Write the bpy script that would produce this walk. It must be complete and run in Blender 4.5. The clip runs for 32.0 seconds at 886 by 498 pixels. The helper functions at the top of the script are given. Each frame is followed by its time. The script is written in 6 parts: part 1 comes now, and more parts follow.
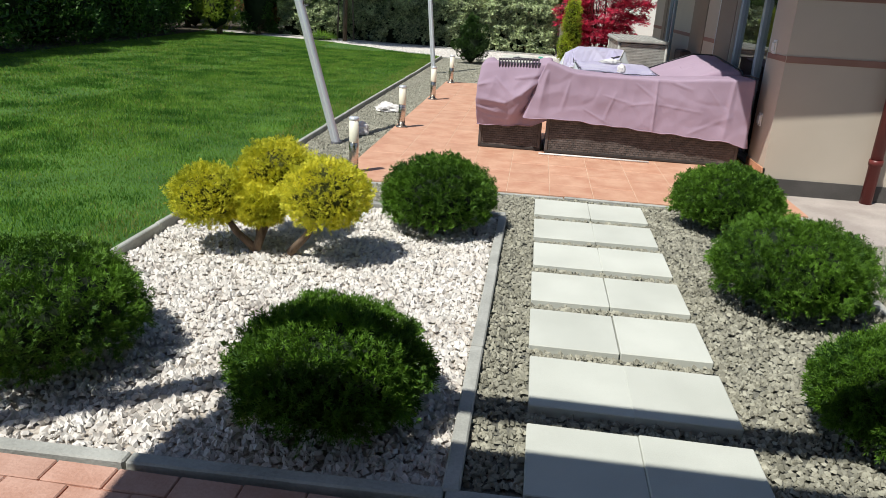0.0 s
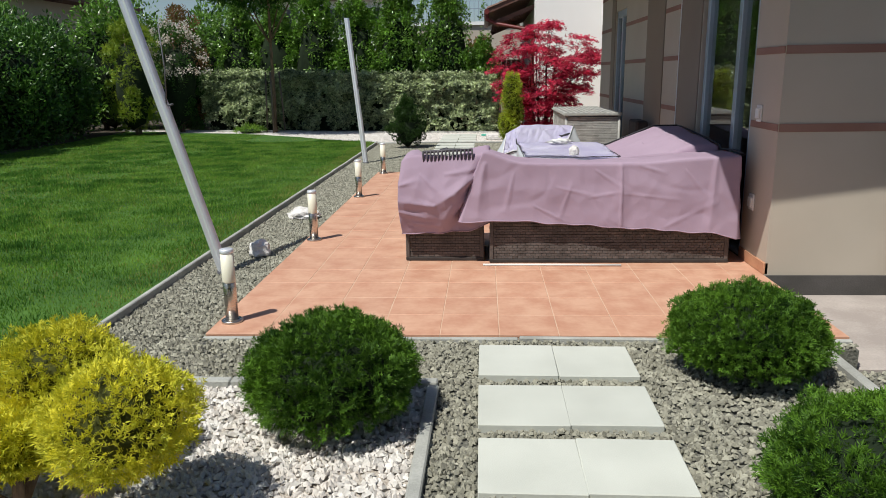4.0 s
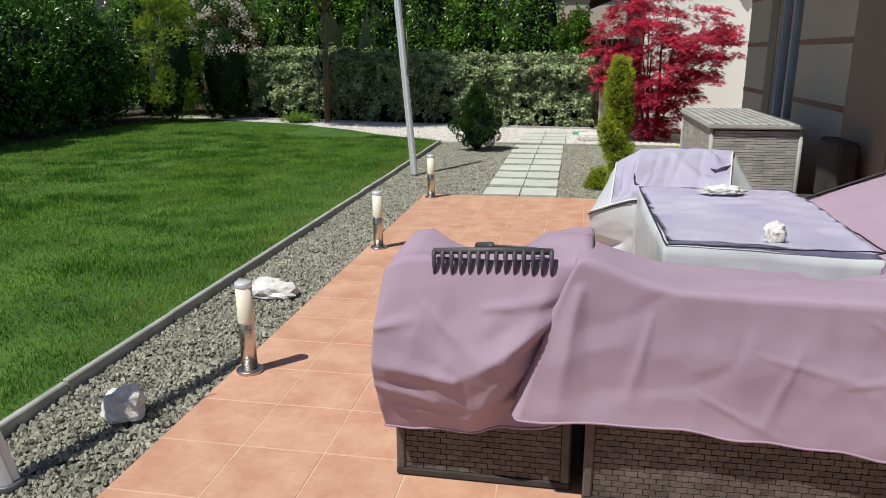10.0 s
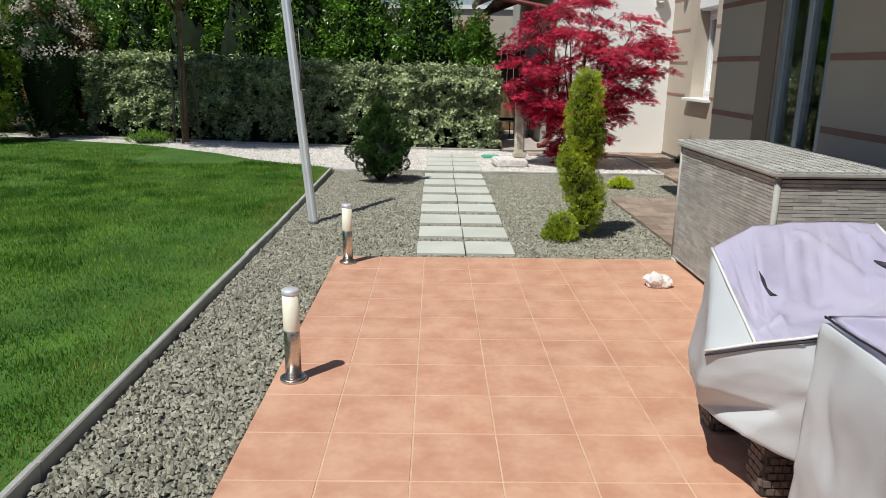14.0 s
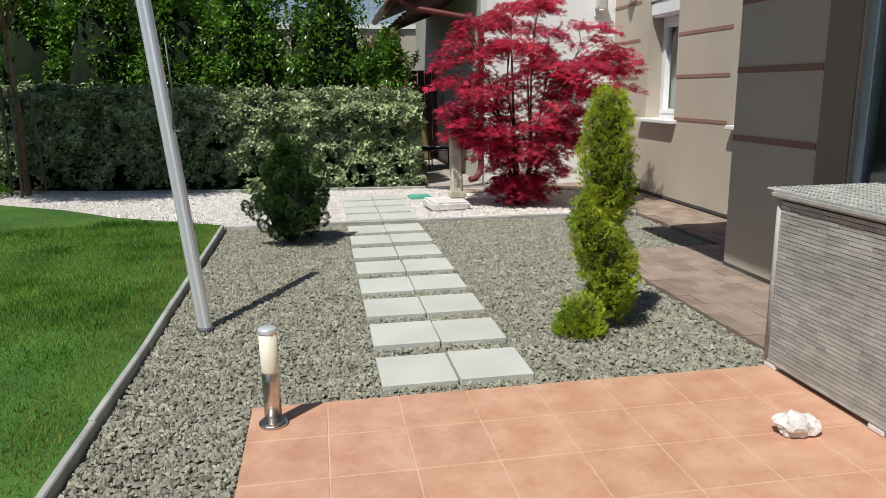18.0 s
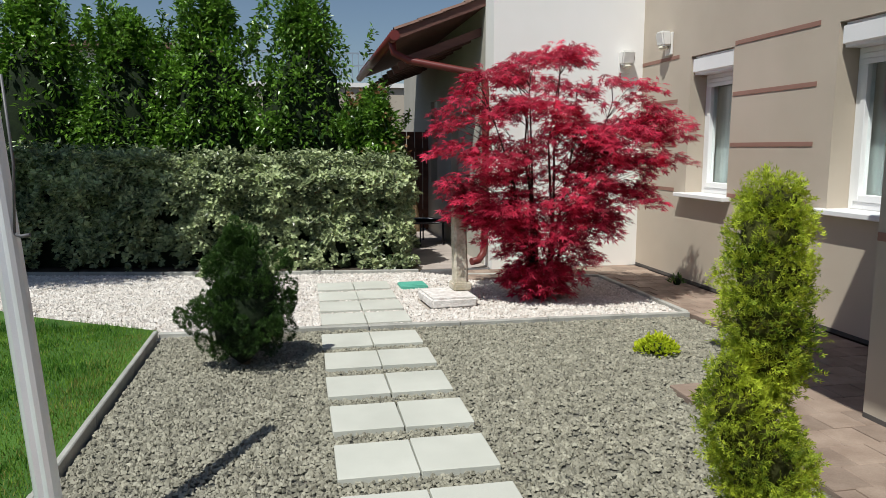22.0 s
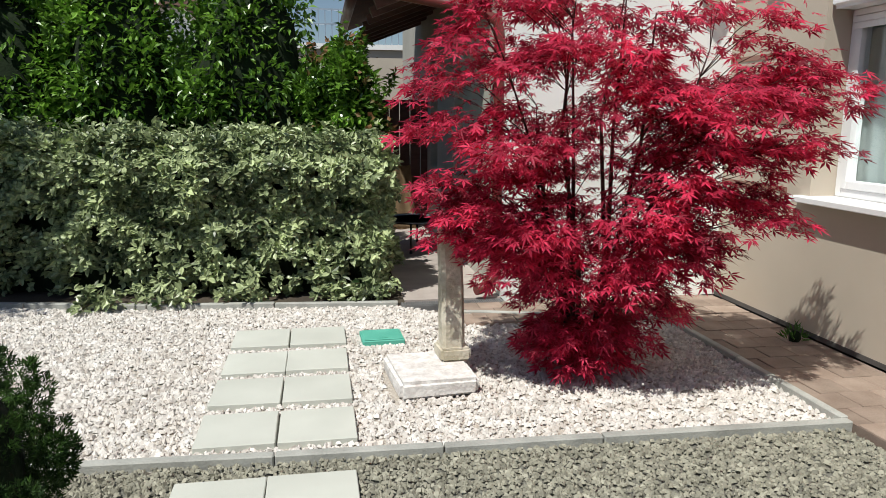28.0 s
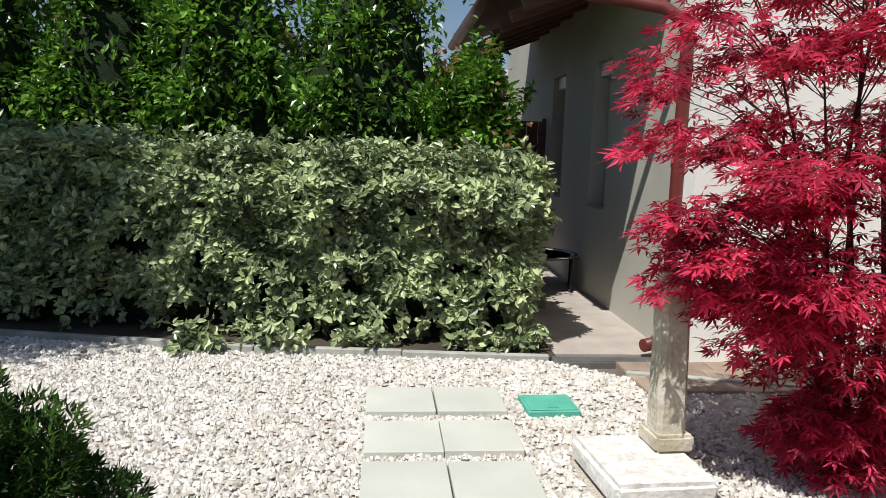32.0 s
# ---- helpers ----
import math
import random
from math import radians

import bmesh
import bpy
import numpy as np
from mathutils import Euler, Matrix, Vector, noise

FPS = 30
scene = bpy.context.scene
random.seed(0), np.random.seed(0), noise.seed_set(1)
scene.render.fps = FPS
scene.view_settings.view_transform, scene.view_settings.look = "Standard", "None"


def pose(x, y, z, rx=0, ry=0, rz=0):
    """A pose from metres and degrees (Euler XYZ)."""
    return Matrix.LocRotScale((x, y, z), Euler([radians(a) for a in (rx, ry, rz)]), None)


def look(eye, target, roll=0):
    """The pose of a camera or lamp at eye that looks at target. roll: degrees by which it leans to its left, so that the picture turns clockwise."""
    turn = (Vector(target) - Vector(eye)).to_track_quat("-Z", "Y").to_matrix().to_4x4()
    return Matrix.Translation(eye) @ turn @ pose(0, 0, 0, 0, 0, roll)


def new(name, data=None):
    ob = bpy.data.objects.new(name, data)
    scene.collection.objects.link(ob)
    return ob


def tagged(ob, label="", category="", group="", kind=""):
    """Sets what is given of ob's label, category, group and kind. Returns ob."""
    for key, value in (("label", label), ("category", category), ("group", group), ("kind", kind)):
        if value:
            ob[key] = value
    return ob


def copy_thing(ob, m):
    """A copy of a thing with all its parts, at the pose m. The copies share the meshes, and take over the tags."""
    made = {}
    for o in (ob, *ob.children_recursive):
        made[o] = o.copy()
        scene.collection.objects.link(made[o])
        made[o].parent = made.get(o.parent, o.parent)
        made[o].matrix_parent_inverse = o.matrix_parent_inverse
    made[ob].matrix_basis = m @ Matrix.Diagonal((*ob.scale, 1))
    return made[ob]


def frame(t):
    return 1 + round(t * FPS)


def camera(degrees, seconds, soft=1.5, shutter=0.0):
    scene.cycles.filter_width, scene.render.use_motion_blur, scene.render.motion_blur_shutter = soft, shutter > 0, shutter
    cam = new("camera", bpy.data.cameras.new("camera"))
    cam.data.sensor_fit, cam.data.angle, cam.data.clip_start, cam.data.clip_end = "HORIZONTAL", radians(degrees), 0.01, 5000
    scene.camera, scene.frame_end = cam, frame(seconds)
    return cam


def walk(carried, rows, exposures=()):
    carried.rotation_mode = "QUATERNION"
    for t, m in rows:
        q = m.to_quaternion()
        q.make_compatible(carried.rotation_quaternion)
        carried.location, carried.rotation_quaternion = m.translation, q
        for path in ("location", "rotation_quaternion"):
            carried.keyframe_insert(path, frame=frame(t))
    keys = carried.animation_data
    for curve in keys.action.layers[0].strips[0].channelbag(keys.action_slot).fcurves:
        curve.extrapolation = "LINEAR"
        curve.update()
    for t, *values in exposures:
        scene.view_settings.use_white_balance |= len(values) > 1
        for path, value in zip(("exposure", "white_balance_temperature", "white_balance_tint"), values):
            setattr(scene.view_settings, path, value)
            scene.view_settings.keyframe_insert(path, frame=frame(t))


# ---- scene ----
cam = camera(63.7, 32.0, soft=0.7)
PATH = [
    (0, (-0.845, -0.253, 1.428), (-1.055, 1.617, 0.751), 3.16),
    (0.5, (-0.797, -0.128, 1.416), (-0.895, 1.742, 0.715), 3.13),
    (1, (-0.777, 0.050, 1.415), (-0.804, 1.919, 0.703), 2.70),
    (1.5, (-0.806, 0.261, 1.425), (-0.794, 2.143, 0.747), 1.88),
    (2, (-0.792, 0.445, 1.416), (-0.767, 2.325, 0.733), 0.30),
    (2.5, (-0.742, 0.676, 1.433), (-0.750, 2.575, 0.807), -0.95),
    (3, (-0.720, 0.848, 1.435), (-0.765, 2.782, 0.928), -0.97),
    (3.5, (-0.746, 1.107, 1.433), (-0.828, 3.048, 0.957), -0.82),
    (5.5, (-0.642, 1.932, 1.442), (-0.851, 3.855, 0.934), -1.23),
    (6, (-0.680, 2.190, 1.436), (-0.918, 4.102, 0.900), -1.30),
    (6.5, (-0.670, 2.478, 1.433), (-0.936, 4.375, 0.857), -1.99),
    (7, (-0.660, 2.743, 1.436), (-0.982, 4.633, 0.865), -1.69),
    (7.5, (-0.655, 3.055, 1.464), (-0.950, 4.949, 0.894), -0.99),
    (8, (-0.660, 3.366, 1.481), (-0.893, 5.266, 0.900), 0.00),
    (8.5, (-0.612, 3.644, 1.516), (-0.916, 5.544, 0.974), -0.22),
    (9, (-0.647, 3.924, 1.489), (-0.935, 5.836, 0.979), 0.63),
    (9.5, (-0.726, 4.229, 1.486), (-1.017, 6.145, 0.992), 0.53),
    (10, (-0.768, 4.559, 1.469), (-1.115, 6.457, 0.941), -0.28),
    (10.5, (-0.768, 4.784, 1.505), (-1.222, 6.659, 0.977), 0.00),
    (11, (-0.904, 5.013, 1.498), (-1.343, 6.883, 0.943), 1.31),
    (11.5, (-1.046, 5.285, 1.493), (-1.401, 7.173, 0.937), 1.23),
    (12, (-1.099, 5.629, 1.448), (-1.385, 7.530, 0.896), 0.85),
    (12.5, (-1.175, 5.898, 1.458), (-1.437, 7.804, 0.910), 1.12),
    (13, (-1.316, 6.129, 1.446), (-1.516, 8.044, 0.906), 1.51),
    (13.5, (-1.466, 6.357, 1.466), (-1.510, 8.287, 0.942), 2.14),
    (14, (-1.575, 6.644, 1.459), (-1.550, 8.580, 0.960), 0.83),
    (14.5, (-1.693, 6.884, 1.477), (-1.617, 8.825, 1.000), 1.51),
    (15, (-1.794, 7.137, 1.499), (-1.610, 9.073, 1.032), 0.57),
    (15.5, (-1.861, 7.345, 1.508), (-1.579, 9.268, 1.036), 0.73),
    (17.5, (-1.950, 8.540, 1.440), (-1.582, 10.451, 0.978), -0.49),
    (18, (-1.960, 8.839, 1.448), (-1.635, 10.763, 1.009), -0.79),
    (18.5, (-2.027, 9.125, 1.436), (-1.699, 11.044, 0.979), -0.03),
    (19, (-2.096, 9.364, 1.412), (-1.688, 11.260, 0.922), -0.12),
    (19.5, (-2.087, 9.640, 1.414), (-1.638, 11.521, 0.903), -0.72),
    (20, (-2.050, 9.836, 1.416), (-1.575, 11.701, 0.872), -0.81),
    (20.5, (-1.982, 10.029, 1.478), (-1.485, 11.891, 0.946), -0.80),
    (21, (-1.939, 10.224, 1.522), (-1.450, 12.109, 1.066), -0.60),
    (21.5, (-1.833, 10.485, 1.499), (-1.411, 12.409, 1.147), -1.41),
    (22, (-1.847, 10.718, 1.520), (-1.460, 12.661, 1.240), -0.01),
    (22.5, (-1.976, 11.010, 1.524), (-1.576, 12.952, 1.258), 1.24),
    (23, (-2.015, 11.226, 1.465), (-1.624, 13.164, 1.166), -0.01),
    (23.5, (-2.006, 11.505, 1.482), (-1.620, 13.440, 1.156), -0.34),
    (24, (-1.998, 11.721, 1.454), (-1.627, 13.651, 1.082), -0.19),
    (24.5, (-2.006, 11.947, 1.478), (-1.569, 13.865, 1.117), 0.04),
    (25, (-1.910, 12.146, 1.458), (-1.397, 14.046, 1.103), -0.86),
    (25.5, (-1.689, 12.370, 1.449), (-1.195, 14.267, 1.053), -1.39),
    (27.5, (-1.112, 13.444, 1.529), (-0.705, 15.361, 1.130), -0.65),
    (28, (-1.061, 13.519, 1.561), (-0.725, 15.457, 1.201), 0.35),
    (28.5, (-1.082, 13.534, 1.582), (-0.723, 15.476, 1.265), 0.75),
    (29, (-1.080, 13.534, 1.586), (-0.706, 15.478, 1.303), 0.46),
    (29.5, (-1.050, 13.570, 1.577), (-0.665, 15.520, 1.352), 0.26),
    (30, (-1.024, 13.665, 1.563), (-0.737, 15.632, 1.344), 0.76),
    (30.5, (-1.110, 13.896, 1.496), (-0.858, 15.866, 1.258), 2.25),
    (31, (-1.291, 14.144, 1.479), (-1.000, 16.110, 1.258), 2.06),
    (31.5, (-1.446, 14.357, 1.441), (-1.170, 16.324, 1.207), 2.15),
    (32, (-1.635, 14.629, 1.451), (-1.457, 16.601, 1.168), 1.84),
]
walk(cam, [(t, look(eye, target, roll)) for t, eye, target, roll in PATH], exposures=((0.0, 0.06), (1.5, -0.08), (5.5, -0.10), (13.0, -0.16), (18.0, -0.18), (21.0, -0.18), (24.0, -0.08), (28.5, -0.05), (30.0, 0.12), (31.0, 0.05), (32.0, 0.05)))

# ---- light ----
SUN_DIR = Vector((0.40, 0.43, -1.0)).normalized()
world = bpy.data.worlds.new("world")
scene.world = world
world.use_nodes = True
wn = world.node_tree
sky = wn.nodes.new("ShaderNodeTexSky")
sky.sky_type = "NISHITA"
sky.sun_disc = False
sky.sun_elevation = math.asin(-SUN_DIR.z)
sky.sun_rotation = math.atan2(-SUN_DIR.x, -SUN_DIR.y)
sky.air_density, sky.dust_density, sky.ozone_density = 1.0, 0.6, 2.2
wn.links.new(sky.outputs[0], wn.nodes["Background"].inputs[0])
wn.nodes["Background"].inputs[1].default_value = 0.075
sun = new("sun", bpy.data.lights.new("sun", "SUN"))
sun.data.energy, sun.data.angle, sun.data.color = 4.75, radians(0.53), (1.0, 0.99, 0.92)
sun.matrix_world = look((-8, -8, 20), Vector((-8, -8, 20)) + SUN_DIR)
scene.view_settings.exposure = 0.0


# ---- materials ----
def mat(name, c1, c2, scale=6.0, rough=0.7, bump=0.15, bscale=60.0, metal=0.0, rand=0.0, island=0.0, spec=0.4, stretch=(1, 1, 1), dist=0.01, fine=0.35, local=False):
    m = bpy.data.materials.new(name)
    m.use_nodes = True
    nt, L = m.node_tree, m.node_tree.links
    b = nt.nodes["Principled BSDF"]
    b.inputs["Metallic"].default_value = metal
    b.inputs["Specular IOR Level"].default_value = spec
    if local:
        src = nt.nodes.new("ShaderNodeTexCoord").outputs["Object"]
    else:
        src = nt.nodes.new("ShaderNodeNewGeometry").outputs["Position"]
    mp = nt.nodes.new("ShaderNodeMapping")
    mp.inputs["Scale"].default_value = stretch
    L.new(src, mp.inputs[0])
    big = nt.nodes.new("ShaderNodeTexNoise")
    big.inputs["Scale"].default_value, big.inputs["Detail"].default_value = scale, 4
    L.new(mp.outputs[0], big.inputs[0])
    small = nt.nodes.new("ShaderNodeTexNoise")
    small.inputs["Scale"].default_value, small.inputs["Detail"].default_value = bscale, 3
    L.new(mp.outputs[0], small.inputs[0])
    add = nt.nodes.new("ShaderNodeMath")
    add.operation = "MULTIPLY_ADD"
    add.inputs[1].default_value = fine
    L.new(small.outputs[0], add.inputs[0])
    L.new(big.outputs[0], add.inputs[2])
    ramp = nt.nodes.new("ShaderNodeMapRange")
    ramp.inputs["From Min"].default_value = 0.35 + fine * 0.5 * 0.8
    ramp.inputs["From Max"].default_value = 0.65 + fine * 0.5 * 1.2
    L.new(add.outputs[0], ramp.inputs[0])
    mix = nt.nodes.new("ShaderNodeMix")
    mix.data_type = "RGBA"
    mix.inputs["A"].default_value, mix.inputs["B"].default_value = (*c1, 1), (*c2, 1)
    L.new(ramp.outputs[0], mix.inputs["Factor"])
    col = mix.outputs["Result"]
    for amount, node, out in ((rand, "ShaderNodeObjectInfo", "Random"), (island, "ShaderNodeNewGeometry", "Random Per Island")):
        if amount:
            r = nt.nodes.new(node)
            mr = nt.nodes.new("ShaderNodeMapRange")
            mr.inputs["To Min"].default_value, mr.inputs["To Max"].default_value = 1 - amount, 1 + amount
            L.new(r.outputs[out], mr.inputs[0])
            hv = nt.nodes.new("ShaderNodeHueSaturation")
            L.new(mr.outputs[0], hv.inputs["Value"])
            L.new(col, hv.inputs["Color"])
            col = hv.outputs[0]
    L.new(col, b.inputs["Base Color"])
    rr = nt.nodes.new("ShaderNodeMapRange")
    rr.inputs["To Min"].default_value, rr.inputs["To Max"].default_value = max(0.02, rough - 0.08), min(1, rough + 0.08)
    L.new(big.outputs[0], rr.inputs[0])
    L.new(rr.outputs[0], b.inputs["Roughness"])
    if bump:
        bp = nt.nodes.new("ShaderNodeBump")
        bp.inputs["Strength"].default_value, bp.inputs["Distance"].default_value = bump, dist
        L.new(small.outputs[0], bp.inputs["Height"])
        L.new(bp.outputs[0], b.inputs["Normal"])
    return m


def leaf_mat(name, c1, c2, rough=0.5, trans=0.35, glow=1.3, spec=0.35):
    """A leaf: two colours mixed leaf by leaf, partly let through by light."""
    m = bpy.data.materials.new(name)
    m.use_nodes = True
    nt, L = m.node_tree, m.node_tree.links
    b = nt.nodes["Principled BSDF"]
    b.inputs["Roughness"].default_value = rough
    b.inputs["Specular IOR Level"].default_value = spec
    g = nt.nodes.new("ShaderNodeNewGeometry")
    no = nt.nodes.new("ShaderNodeTexNoise")
    no.inputs["Scale"].default_value = 3.0
    L.new(g.outputs["Position"], no.inputs[0])
    ad = nt.nodes.new("ShaderNodeMath")
    ad.operation = "MULTIPLY_ADD"
    ad.inputs[1].default_value = 0.65
    L.new(g.outputs["Random Per Island"], ad.inputs[0])
    sb = nt.nodes.new("ShaderNodeMath")
    sb.operation = "MULTIPLY_ADD"
    sb.inputs[1].default_value, sb.inputs[2].default_value = 1.4, -0.52
    L.new(no.outputs[0], sb.inputs[0])
    L.new(sb.outputs[0], ad.inputs[2])
    mix = nt.nodes.new("ShaderNodeMix")
    mix.data_type = "RGBA"
    mix.inputs["A"].default_value, mix.inputs["B"].default_value = (*c1, 1), (*c2, 1)
    L.new(ad.outputs[0], mix.inputs["Factor"])
    L.new(mix.outputs["Result"], b.inputs["Base Color"])
    t = nt.nodes.new("ShaderNodeBsdfTranslucent")
    hv = nt.nodes.new("ShaderNodeHueSaturation")
    hv.inputs["Value"].default_value = glow
    L.new(mix.outputs["Result"], hv.inputs["Color"])
    L.new(hv.outputs[0], t.inputs[0])
    ms = nt.nodes.new("ShaderNodeMixShader")
    ms.inputs[0].default_value = trans
    L.new(b.outputs[0], ms.inputs[1])
    L.new(t.outputs[0], ms.inputs[2])
    L.new(ms.outputs[0], nt.nodes["Material Output"].inputs[0])
    return m


def glass_mat(name, tint=(0.9, 0.95, 0.95)):
    m = bpy.data.materials.new(name)
    m.use_nodes = True
    b = m.node_tree.nodes["Principled BSDF"]
    b.inputs["Base Color"].default_value = (*tint, 1)
    b.inputs["Roughness"].default_value = 0.01
    b.inputs["Transmission Weight"].default_value = 1.0
    b.inputs["IOR"].default_value = 1.5
    return m


